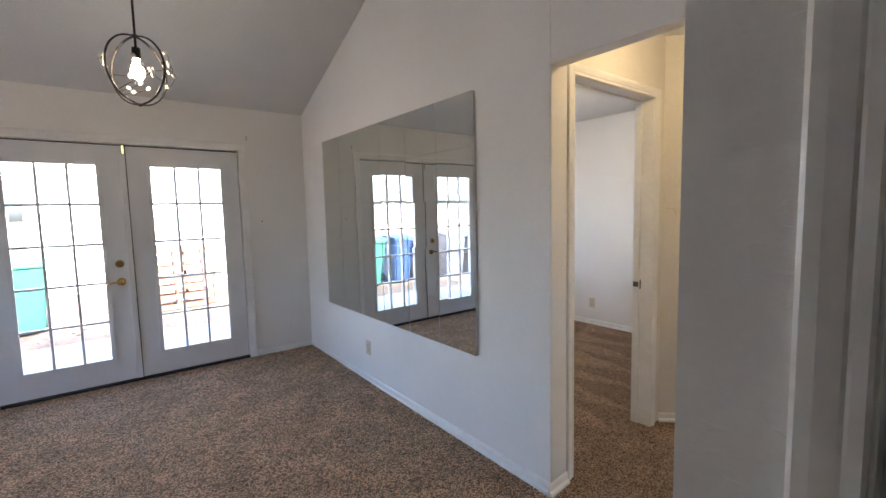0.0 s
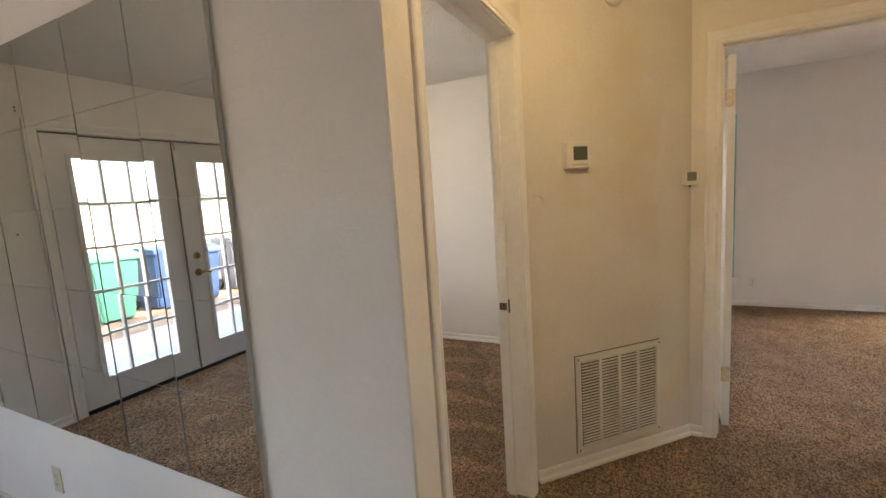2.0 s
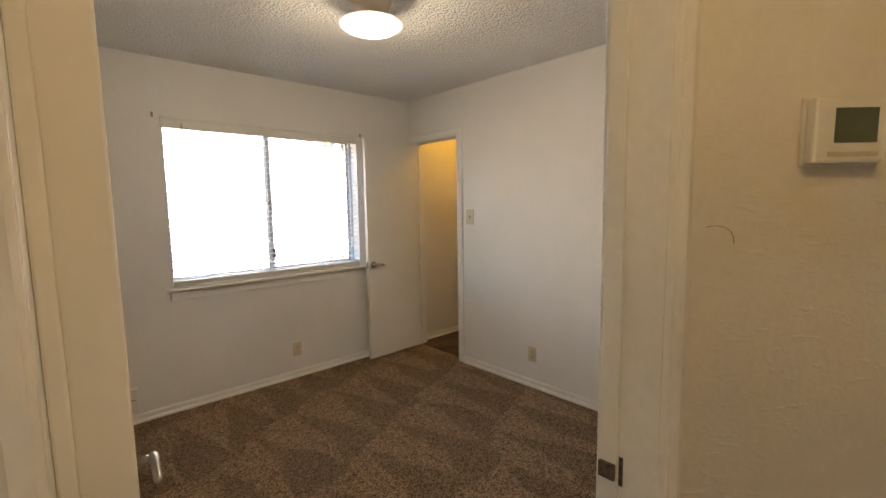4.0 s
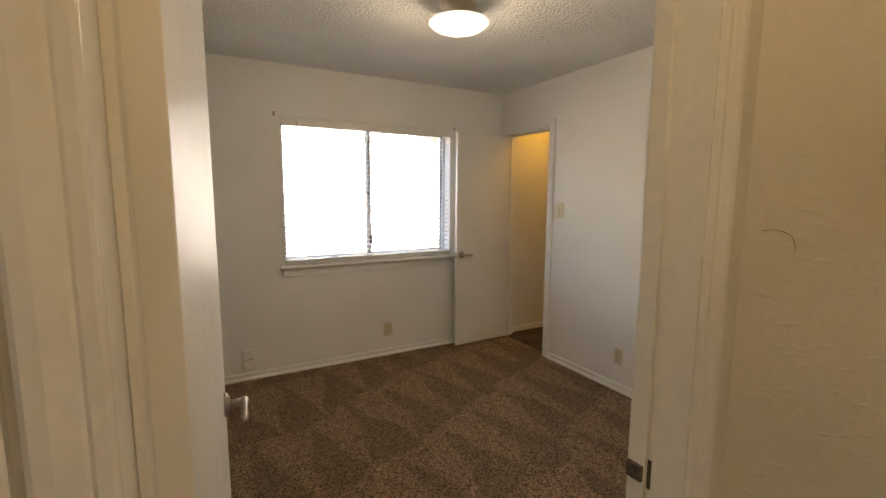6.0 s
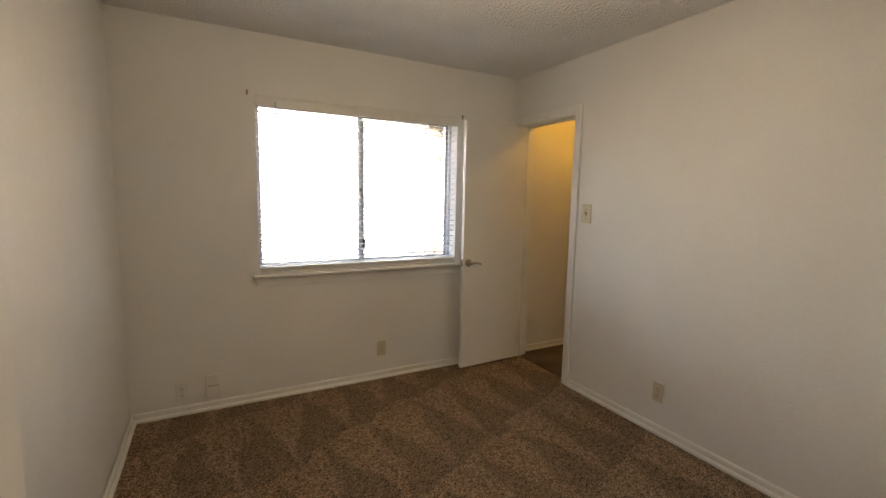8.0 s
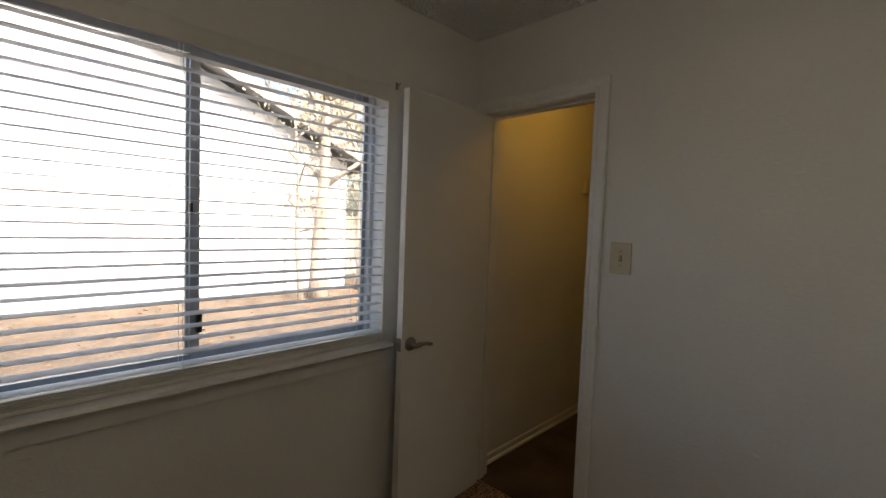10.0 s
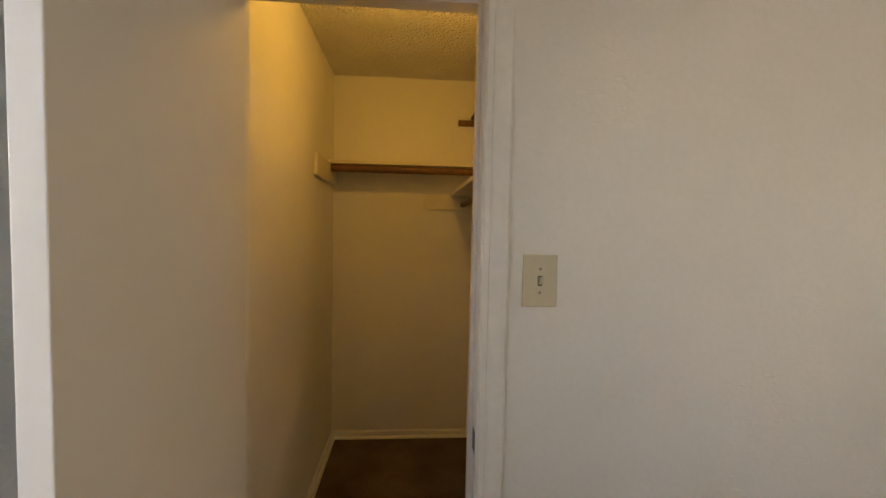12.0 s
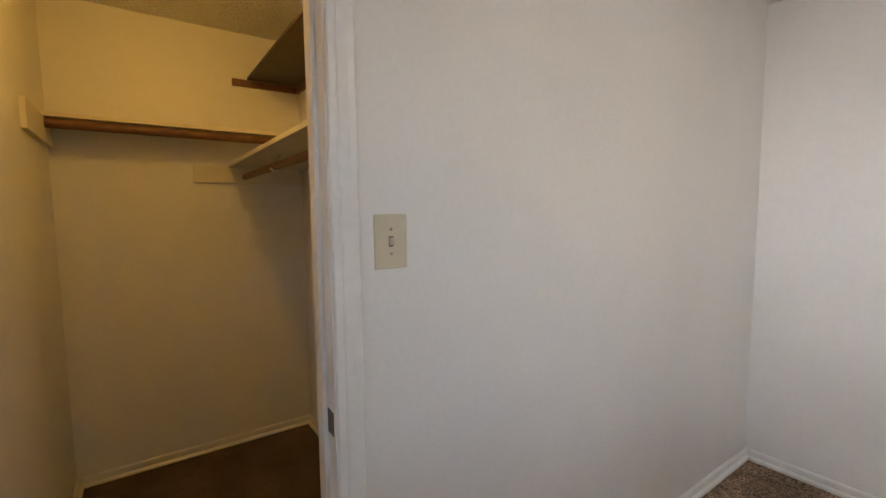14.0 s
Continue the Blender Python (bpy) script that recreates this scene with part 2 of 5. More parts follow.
M_GLASS = glass_mat("window_glass")
M_BRASS = mat("polished_brass", (0.78, 0.56, 0.22), rough=0.2, metal=1.0, vary=0.06, vscale=30)
M_NICKEL = mat("satin_nickel", (0.42, 0.39, 0.35), rough=0.32, metal=1.0, vary=0.08, vscale=30)
M_HINGE = mat("painted_hinge", (0.66, 0.58, 0.46), rough=0.45, metal=0.2, vary=0.2, vscale=60)
M_STEEL = mat("worn_steel", (0.33, 0.29, 0.24), rough=0.4, metal=0.9, vary=0.2, vscale=70)
M_STRIKE = mat("tarnished_steel", (0.14, 0.115, 0.09), rough=0.35, metal=0.9, vary=0.35, vscale=80)
M_DARK = mat("dark_gap", (0.02, 0.02, 0.02), rough=0.8)
M_BLACK = mat("black_metal", (0.035, 0.03, 0.027), rough=0.4, metal=0.7, vary=0.1, vscale=40)
M_IVORY = mat("ivory_plastic", (0.62, 0.56, 0.42), rough=0.35, vary=0.03, vscale=30)
M_WPLASTIC = mat("white_plastic", (0.78, 0.77, 0.73), rough=0.35, vary=0.03, vscale=20)
M_LCD = mat("lcd_screen", (0.10, 0.12, 0.08), rough=0.12, vary=0.05, vscale=30)
M_ALU = mat("window_aluminium", (0.42, 0.45, 0.48), rough=0.4, metal=0.7, vary=0.08, vscale=12)
M_ALUFRAME = mat("pale_aluminium_frame", (0.68, 0.70, 0.72), rough=0.45, metal=0.2, vary=0.06, vscale=12)
M_LCD_GREY = mat("grey_lcd", (0.26, 0.28, 0.24), rough=0.2, vary=0.05, vscale=30)
# the tan holds the faint shadow ring above the dome lamp
M_TAN = mat("tan_lamp_canopy", (0.66, 0.57, 0.44), rough=0.4, metal=0.3, vary=0.06, vscale=20)
M_EDGE = mat("mirror_edge", (0.66, 0.68, 0.66), rough=0.4, vary=0.05, vscale=40)
M_BLIND = mat("blind_slat_vinyl", (0.90, 0.90, 0.90), rough=0.42, vary=0.02, vscale=8)
bn_, bl_ = M_BLIND.node_tree.nodes, M_BLIND.node_tree.links
b_tr, b_mix = bn_.new("ShaderNodeBsdfTranslucent"), bn_.new("ShaderNodeMixShader")
b_tr.inputs["Color"].default_value = (0.96, 0.96, 0.96, 1)
b_mix.inputs[0].default_value = 0.62
bl_.new(bn_["Principled BSDF"].outputs[0], b_mix.inputs[1]), bl_.new(b_tr.outputs[0], b_mix.inputs[2])
bl_.new(b_mix.outputs[0], bn_["Material Output"].inputs[0])
M_TEAL = mat("teal_window_frame", (0.25, 0.55, 0.52), rough=0.45, vary=0.05, vscale=10)
M_SHELF = mat("shelf_paint", (0.74, 0.70, 0.60), rough=0.5, vary=0.06, vscale=6, bump=0.1, bscale=60)
M_WOOD = mat("stained_wood", (0.16, 0.072, 0.03), rough=0.5, vary=0.2, vscale=7, grain=0.15, gscale=40, stretch=(0.25, 1, 1), bump=0.15, bscale=60)
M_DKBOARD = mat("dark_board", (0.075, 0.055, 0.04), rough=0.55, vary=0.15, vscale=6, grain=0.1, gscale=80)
M_DOME = glow("dome_glass", (1.0, 0.93, 0.82), DOME_GLOW)
M_BULB = glow("bulb_glass", (1.0, 0.78, 0.50), 6.0)
M_CRYSTAL = mat("crystal_bead", (0.85, 0.82, 0.74), rough=0.08, vary=0.03, spec=0.9, coat=0.8)
M_CONCRETE = mat("patio_concrete", (0.34, 0.32, 0.29), rough=0.9, vary=0.12, vscale=2, grain=0.1, gscale=60, bump=0.3, bscale=90)
M_DIRT = mat("leaf_litter_ground", (0.17, 0.125, 0.09), rough=0.95, vary=0.28, vscale=3, grain=0.35, gscale=34, bump=0.8, bscale=30, bdist=0.02)
M_LEAF = mat("dry_leaf", (0.27, 0.15, 0.07), rough=0.85, vary=0.35, vscale=16, grain=0.2, gscale=30)
M_SIDING = mat("neighbour_siding", (0.58, 0.60, 0.64), rough=0.8, vary=0.06, vscale=1.5, grain=0.04, gscale=30)
M_ROOF = mat("roof_shingle", (0.20, 0.20, 0.21), rough=0.9, vary=0.15, vscale=6, grain=0.2, gscale=25, bump=0.5, bscale=30, bdist=0.01)
M_FENCE = mat("weathered_fence_wood", (0.40, 0.36, 0.31), rough=0.9, vary=0.18, vscale=4, grain=0.15, gscale=30, objrand=0.15, stretch=(1, 1, 0.2))
M_PALLET = mat("pallet_wood", (0.13, 0.060, 0.035), rough=0.85, vary=0.2, vscale=5, grain=0.15, gscale=30, objrand=0.15)
M_BARK = mat("tree_bark", (0.36, 0.31, 0.26), rough=0.95, vary=0.3, vscale=9, grain=0.25, gscale=40, bump=0.9, bscale=25, bdist=0.02, stretch=(1, 1, 0.35))
M_CROWN = mat("tree_foliage", (0.42, 0.37, 0.26), rough=0.8, vary=0.35, vscale=5)
M_GREEN = mat("green_bin_plastic", (0.03, 0.115, 0.085), rough=0.5, vary=0.06, vscale=4)
M_BLUE = mat("blue_bin_plastic", (0.022, 0.045, 0.11), rough=0.5, vary=0.06, vscale=4)
M_GREY = mat("grey_bin_plastic", (0.08, 0.09, 0.11), rough=0.5, vary=0.06, vscale=4)
M_RUBBER = mat("black_rubber", (0.02, 0.02, 0.02), rough=0.7)
M_STUCCO = mat("outer_wall_stucco", (0.55, 0.52, 0.47), rough=0.9, vary=0.08, vscale=3, bump=0.4, bscale=60)

# ---- mesh helpers ----


def box(bm, x0, x1, y0, y1, z0, z1, bevel=0.0):
    vs = [bm.verts.new((x, y, z)) for x in (x0, x1) for y in (y0, y1) for z in (z0, z1)]
    fs = [bm.faces.new([vs[i] for i in f]) for f in ((0, 1, 3, 2), (4, 6, 7, 5), (0, 4, 5, 1), (2, 3, 7, 6), (0, 2, 6, 4), (1, 5, 7, 3))]
    if bevel:
        es = list({e for f in fs for e in f.edges})
        bmesh.ops.bevel(bm, geom=es, offset=bevel, segments=2, profile=0.6, affect="EDGES")
    return bm


def cyl(bm, p0, p1, r0, r1=None, seg=16):
    p0, p1 = Vector(p0), Vector(p1)
    r1 = r0 if r1 is None else r1
    d = p1 - p0
    m = Matrix.Translation((p0 + p1) / 2) @ d.to_track_quat("Z", "Y").to_matrix().to_4x4()
    bmesh.ops.create_cone(bm, cap_ends=True, segments=seg, radius1=r0, radius2=r1, depth=d.length, matrix=m)
    return bm


def tube(bm, pts, radii, seg=10, cap=True):
    """A round bar along points."""
    pts = [Vector(p) for p in pts]
    rings = []
    for i, p in enumerate(pts):
        d = (pts[min(i + 1, len(pts) - 1)] - pts[max(i - 1, 0)]).normalized()
        ref = Vector((0, 0, 1)) if abs(d.z) < 0.9 else Vector((1, 0, 0))
        a = d.cross(ref).normalized()
        c = d.cross(a)
        r = radii[i] if isinstance(radii, (list, tuple)) else radii
        rings.append([bm.verts.new(p + r * (math.cos(k * math.tau / seg) * a + math.sin(k * math.tau / seg) * c)) for k in range(seg)])
    for u, v in zip(rings, rings[1:]):
        for k in range(seg):
            bm.faces.new((u[k], u[(k + 1) % seg], v[(k + 1) % seg], v[k]))
    if cap:
        bm.faces.new(rings[0][::-1]), bm.faces.new(rings[-1])
    return bm


def lathe(bm, prof, seg=32):
    """A turned body about z from (radius, z) pairs."""
    rings = [[bm.verts.new((r * math.cos(k * math.tau / seg), r * math.sin(k * math.tau / seg), z)) for k in range(seg)] if r > 1e-5
             else [bm.verts.new((0, 0, z))] for r, z in prof]
    for u, v in zip(rings, rings[1:]):
        for k in range(seg):
            f = [u[k % len(u)], u[(k + 1) % len(u)], v[(k + 1) % len(v)], v[k % len(v)]]
            f = [x for i, x in enumerate(f) if x not in f[:i]]
            if len(f) > 2:
                bm.faces.new(f)
    return bm


def prism(bm, poly, axis, c0, c1):
    """A flat polygon drawn out along an axis: 'x' takes (y, z), 'y' takes (x, z), 'z' takes (x, y)."""
    def at(p, c):
        return {"x": (c, p[0], p[1]), "y": (p[0], c, p[1]), "z": (p[0], p[1], c)}[axis]
    a, b = [bm.verts.new(at(p, c0)) for p in poly], [bm.verts.new(at(p, c1)) for p in poly]
    bm.faces.new(a), bm.faces.new(b[::-1])
    for i in range(len(poly)):
        j = (i + 1) % len(poly)
        bm.faces.new((a[i], b[i], b[j], a[j]))
    return bm


def mesh_of(name, bm, material, smooth=False):
    bmesh.ops.recalc_face_normals(bm, faces=bm.faces)
    me = bpy.data.meshes.new(name)
    bm.to_mesh(me)
    bm.free()
    me.materials.append(material)
    if smooth:
        me.polygons.foreach_set("use_smooth", [True] * len(me.polygons))
    return me


def part(name, bm, material, parent, label="", smooth=False):
    ob = new(name, mesh_of(name, bm, material, smooth))
    ob.parent = parent
    return tagged(ob, label)


def struct(name, bm, material, label, category, parent=None):
    ob = new(name, mesh_of(name, bm, material))
    if parent:
        ob.parent = parent
    return tagged(ob, label, category, kind="structure")


def thing(name, m, label, category, group="", kind=""):
    ob = new(name)
    ob.empty_display_size = 0.1
    ob.matrix_world = m
    return tagged(ob, label, category, group, kind)


def B():
    return bmesh.new()


def basis(origin, u, w):
    """Local u along a wall, v (y) out of the wall towards the room, z up."""
    u, w = Vector(u).normalized(), Vector(w).normalized()
    m = Matrix.Identity(4)
    m.col[0][:3], m.col[1][:3], m.col[2][:3], m.col[3][:3] = u, w, (0, 0, 1), origin
    return m


def wall(name, axis, c0, c1, a0, a1, z1, holes=(), material=None, label="", z0=0.0):
    """A wall of thickness c0..c1 that runs along the other axis from a0 to a1, with openings (a0, a1, z0, z1)."""
    bm = B()
    cuts = sorted({a0, a1, *[h[0] for h in holes], *[h[1] for h in holes]})
    for s, e in zip(cuts, cuts[1:]):
        gaps = sorted((h[2], h[3]) for h in holes if h[0] <= s + 1e-6 and h[1] >= e - 1e-6)
        z = z0
        for g0, g1 in gaps + [(z1, z1)]:
            if g0 > z + 1e-6:
                box(bm, *((c0, c1, s, e) if axis == "x" else (s, e, c0, c1)), z, g0)
            z = g1
    return struct(name, bm, material or M_WALL, label or "white painted drywall wall with light texture", "wall")


CASING = [(0.0, 0.0), (0.0, 0.009), (0.004, 0.012), (0.016, 0.012), (0.020, 0.010), (0.024, 0.013), (0.045, 0.017), (0.060, 0.017), (0.066, 0.013), (0.066, 0.0)]


def casing(name, m, u0, u1, h, label, wide=0.066):
    """Moulded trim round an opening u0..u1 of height h on a wall basis m, mitred at the head."""
    ob = thing(name, m, label, "door trim", kind="structure")
    for kind in ("left", "head", "right"):
        bm = B()
        a, b = [], []
        for o, w in CASING:
            o, w = o * wide / 0.066, w + 0.001
            pts = {"left": ((u0 - o, w, 0), (u0 - o, w, h + o)), "head": ((u0 - o, w, h + o), (u1 + o, w, h + o)), "right": ((u1 + o, w, h + o), (u1 + o, w, 0))}[kind]
            a.append(bm.verts.new(pts[0])), b.append(bm.verts.new(pts[1]))
        for i in range(len(CASING)):
            j = (i + 1) % len(CASING)
            bm.faces.new((a[i], a[j], b[j], b[i]))
        bm.faces.new(a), bm.faces.new(b[::-1])
        part("casing", bm, M_TRIM, ob)
    return ob


def jamb(name, m, u0, u1, h, depth, label, stop):
    """Door lining: two sides, head and a stop; it goes from the wall's face back by depth."""
    ob = thing(name, m, label, "door frame", kind="structure")
    t = 0.018
    part("jamb_side", box(B(), u0 - t, u0, -depth - 0.002, 0.002, 0, h + t, 0.002), M_TRIM, ob)
    part("jamb_side", box(B(), u1, u1 + t, -depth - 0.002, 0.002, 0, h + t, 0.002), M_TRIM, ob)
    part("jamb_head", box(B(), u0, u1, -depth - 0.002, 0.002, h, h + t, 0.002), M_TRIM, ob)
    s0, s1 = stop
    part("door_stop", box(B(), u0, u0 + 0.011, s0, s1, 0, h, 0.002), M_TRIM, ob)
    part("door_stop", box(B(), u1 - 0.011, u1, s0, s1, 0, h, 0.002), M_TRIM, ob)
    part("door_stop", box(B(), u0 + 0.011, u1 - 0.011, s0, s1, h - 0.011, h, 0.002), M_TRIM, ob)
    return ob


def baseboard(p0, p1, inward, h=0.056):
    """Baseboard with a shoe moulding from p0 to p1 on the floor; inward points into the room."""
    p0, p1 = Vector(p0).to_3d(), Vector(p1).to_3d()
    u = (p1 - p0).normalized()
    ob = thing("baseboard", basis(p0, u, (*inward, 0)), "white painted wooden baseboard with shoe moulding", "baseboard", kind="structure")
    ln = (p1 - p0).length
    part("board", prism(B(), [(0.0005, 0.0), (0.011, 0.0), (0.011, h - 0.008), (0.006, h), (0.0005, h)], "x", 0, ln), M_TRIM, ob)
    part("shoe", prism(B(), [(0.0112, 0.0), (0.026, 0.0), (0.025, 0.012), (0.019, 0.018), (0.0112, 0.021)], "x", 0, ln), M_TRIM, ob)
    return ob


# ---- the plan ----
XM, YF = 1.876, 4.93           # mirror wall, patio door wall of the living room
YH0, YH1 = 1.900, 2.008        # wall between hall and bedroom
XB, XE, YW = 1.980, 4.835, 5.08  # bedroom: west, east, window wall
XK, YK0, YK1 = 6.692, 3.865, 5.065  # closet: back, south, north
XP, YP = 0.855, 0.845          # corner of the partition block
XD0, XD1 = 3.74, 3.86          # wall of the second bedroom
ZC = 2.435
BD = (2.102, 2.902, 2.045)     # bedroom door opening
YE = 1.876                     # end of the mirror wall at the hall opening
CD = (4.385, 4.985, 2.030)     # closet door opening
D2 = (0.285, 1.088, 2.068)     # second bedroom door opening
W1 = (2.732, 4.240, 0.880, 2.055)  # bedroom window



def xm(y):
    """The mirror wall's face: it runs a little out of square."""
    return 1.897 - 0.0075 * (y - YE)


# floor: one carpet sheet with a fine relief
FT = 0.055                      # the living room floor's rise towards the patio
bm = B()
box(bm, -3.0, XM, -2.6, YE, -0.06, 0.0)
box(bm, XM, 6.9, -2.6, 5.2, -0.06, 0.0)
prism(bm, [(YE, -0.06), (YF + 0.1, -0.06), (YF + 0.1, FT), (YE, 0.0)], "x", -3.0, XM)
struct("floor", bm, M_CARPET, "brown and beige mottled cut-pile carpet", "carpet")

# living room
wall("wall_patio", "y", YF, YF + 0.16, -3.0, xm(YF) - 0.001, 2.40, [(-0.47, 1.27, 0.0, 2.000)], label="white wall with the patio doors")
bm = prism(B(), [(xm(YE) + 0.005, YE), (2.037, YE + 0.014), (2.037, YH0 - 0.0005), (XB - 0.006, YH0 - 0.0005), (XB - 0.006, YF + 0.16), (xm(YF + 0.16), YF + 0.16), (xm(YE + 0.005), YE + 0.005)], "z", 0, 2.40)
struct("wall_mirror_side", bm, M_WALL, "white wall that carries the mirror tiles", "wall")
bm = prism(B(), [(xm(YP), YP), (XB, YP), (XB, YE - 0.001), (xm(YE), YE - 0.001)], "z", 2.060, 2.40)
struct("wall_header", bm, M_WALL, "white header over the hall opening", "wall")
RIDGE = (1.2, 3.91)
bm = B()
prism(bm, [(YF + 0.16, 2.40), (RIDGE[0], 3.98), (-2.6, 2.40)], "x", XM, XB)
for v in bm.verts:
    v.co.x = xm(v.co.y) if v.co.x < XB - 0.01 else v.co.x
struct("wall_gable", bm, M_WALL, "white gable wall above the mirror", "wall")
# the opening is added, out of view, to light the mirror wall
wall("wall_west", "x", -3.12, -3.0, -2.6, YF + 0.16, 2.40, [(2.8, 4.6, 0.85, 2.05)], label="plain white living room wall")
bm = B()
prism(bm, [(YF + 0.16, 2.40), (RIDGE[0], 3.93), (-2.6, 2.40)], "x", -3.12, -3.0)
struct("wall_gable_west", bm, M_WALL, "plain white gable wall", "wall")
# the opening is added, out of view, for sun in the second bedroom
wall("wall_south", "y", -2.72, -2.6, -3.12, 6.9, 2.46, [(4.2, 4.9, 0.9, 1.5)], label="plain white wall")
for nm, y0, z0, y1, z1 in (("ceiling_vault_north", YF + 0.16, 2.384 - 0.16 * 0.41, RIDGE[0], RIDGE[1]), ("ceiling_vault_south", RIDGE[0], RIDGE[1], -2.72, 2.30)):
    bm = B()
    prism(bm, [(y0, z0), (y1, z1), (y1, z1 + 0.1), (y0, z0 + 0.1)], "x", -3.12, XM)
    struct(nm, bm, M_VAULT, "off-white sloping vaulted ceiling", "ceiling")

# unseen wall, added to keep the west opening's light off the partition
wall("wall_corridor", "x", -0.57, -0.45, -2.6, 2.05, 3.80, label="unseen plain white wall added to shade the partition")

# partition block beside the camera's start, with a door in its west face
wall("wall_partition", "x", XP, XP + 0.12, -2.6, YP, 3.85, [(-0.155, 0.665, 0.0, 2.02)], label="white partition wall with brushed texture")
wall("wall_partition_north", "y", YP - 0.12, YP, XP + 0.12, XB, 3.85, label="white partition wall")
wall("wall_hall_west", "x", XM, XB, -0.02, YP - 0.12, 2.46, material=M_HALL, label="cream hall wall")

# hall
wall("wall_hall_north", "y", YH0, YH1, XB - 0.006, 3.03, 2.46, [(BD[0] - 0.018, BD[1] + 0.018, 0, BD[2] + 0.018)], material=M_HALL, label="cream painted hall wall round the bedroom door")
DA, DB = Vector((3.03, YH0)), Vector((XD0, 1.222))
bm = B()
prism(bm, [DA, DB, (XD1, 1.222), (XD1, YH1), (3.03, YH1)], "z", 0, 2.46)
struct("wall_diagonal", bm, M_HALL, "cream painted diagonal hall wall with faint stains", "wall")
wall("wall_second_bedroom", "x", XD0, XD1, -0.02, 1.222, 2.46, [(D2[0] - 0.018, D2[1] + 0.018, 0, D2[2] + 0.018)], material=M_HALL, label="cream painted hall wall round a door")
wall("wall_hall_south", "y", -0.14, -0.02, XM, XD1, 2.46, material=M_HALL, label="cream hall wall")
struct("ceiling_hall", box(B(), XB, XD0, -0.14, YH0, ZC, ZC + 0.08), M_CEIL, "white hall ceiling with popcorn texture", "ceiling")

# bedroom
wall("wall_window", "y", YW, YW + 0.16, XM, XE + 0.12, 2.46, [W1], label="white bedroom wall with the window")
wall("wall_east", "x", XE, XE + 0.12, YH1, YW, 2.46, [(CD[0] - 0.018, CD[1] + 0.018, 0, CD[2] + 0.018)], label="white bedroom wall with the closet door")
wall("wall_bedroom_south", "y", YH1 - 0.10, YH1, XD1, XE + 0.12, 2.46, label="white bedroom wall")
struct("ceiling_bedroom", box(B(), XB, XE, YH1, YW, ZC, ZC + 0.08), M_CEIL, "white popcorn-textured bedroom ceiling", "ceiling")

# closet
wall("wall_closet_north", "y", YK1, YK1 + 0.175, XE + 0.12, XK + 0.12, 2.46, label="white closet wall in warm lamp light")
wall("wall_closet_back", "x", XK, XK + 0.12, YK0 - 0.12, YK1, 2.46, label="white closet back wall with an old board patch")
wall("wall_closet_south", "y", YK0 - 0.12, YK0, XE + 0.12, XK, 2.46, label="white closet wall")
struct("ceiling_closet", box(B(), XE + 0.12, XK, YK0, YK1, 2.43, 2.51), M_CEIL, "popcorn-textured closet ceiling", "ceiling")

# added sheet whose dark colour stands in for less light on the carpet
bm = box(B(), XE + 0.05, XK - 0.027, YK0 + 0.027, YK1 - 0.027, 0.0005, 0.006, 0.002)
struct("floor_closet", bm, M_CLOSETFLOOR, "grey-brown closet carpet sheet, darkened for the closet's dim light", "carpet")

# second bedroom
X2 = 6.72
# the window's hidden side is widened to let in more light
W2 = (0.645, 2.25, 0.30, 2.06)
# the second opening is added, out of view, to brighten this room
wall("wall_second_far", "x", X2, X2 + 0.16, -2.6, 2.45, 2.50, [W2, (-2.35, -1.25, 0.30, 2.06)], label="white far wall of the second bedroom")
wall("wall_second_north", "y", 2.45, 2.55, XE + 0.12, X2 + 0.16, 2.50, label="white wall of the second bedroom")
struct("ceiling_second", box(B(), XD1, X2, -2.6, 2.45, 2.47, 2.55), M_CEIL, "white ceiling of the second bedroom", "ceiling")
struct("ceiling_rear", box(B(), XP + 0.12, XD1, -2.6, -0.14, 2.47, 2.55), M_CEIL, "plain white ceiling", "ceiling")
struct("roof", box(B(), XM + 0.13, 7.0, -2.9, 5.32, 2.62, 2.72), M_ROOF, "grey shingle roof over the bedrooms", "roof")
for nm, a in (("ceiling_vault_roof_north", [(YF + 0.6, 2.30), (RIDGE[0], 4.05), (RIDGE[0], 4.15), (YF + 0.6, 2.40)]), ("ceiling_vault_roof_south", [(RIDGE[0], 4.05), (-3.0, 2.42), (-3.0, 2.52), (RIDGE[0], 4.15)])):
    struct(nm, prism(B(), a, "x", -3.4, XM + 0.12), M_ROOF, "grey shingle roof over the living room", "roof")

# trim
MN = basis((0, YH0, 0), (1, 0, 0), (0, -1, 0))     # hall side of the bedroom door wall
casing("door_trim", MN, BD[0] - 0.001, BD[1] + 0.004, BD[2] + 0.004, "cream painted moulded casing round the bedroom door", 0.054)
jamb("door_frame", MN, BD[0], BD[1], BD[2], YH1 - YH0, "cream painted bedroom door lining", (-0.105, -0.07))
MNB = basis((0, YH1, 0), (1, 0, 0), (0, 1, 0))
casing("door_trim", MNB, BD[0] - 0.004, BD[1] + 0.004, BD[2] + 0.004, "white painted casing on the bedroom side")
ME = basis((XE, 0, 0), (0, 1, 0), (-1, 0, 0))
casing("door_trim", ME, CD[0] - 0.004, CD[1] + 0.004, CD[2] + 0.004, "white glossy moulded casing round the closet door")
jamb("door_frame", ME, CD[0], CD[1], CD[2], 0.12, "white painted closet door lining", (-0.08, -0.045))
M2 = basis((XD0, 0, 0), (0, 1, 0), (-1, 0, 0))
casing("door_trim", M2, D2[0] - 0.004, D2[1] + 0.004, D2[2] + 0.004, "cream painted casing round the second bedroom door")
jamb("door_frame", M2, D2[0], D2[1], D2[2], 0.12, "white painted second bedroom door lining", (-0.075, -0.04))
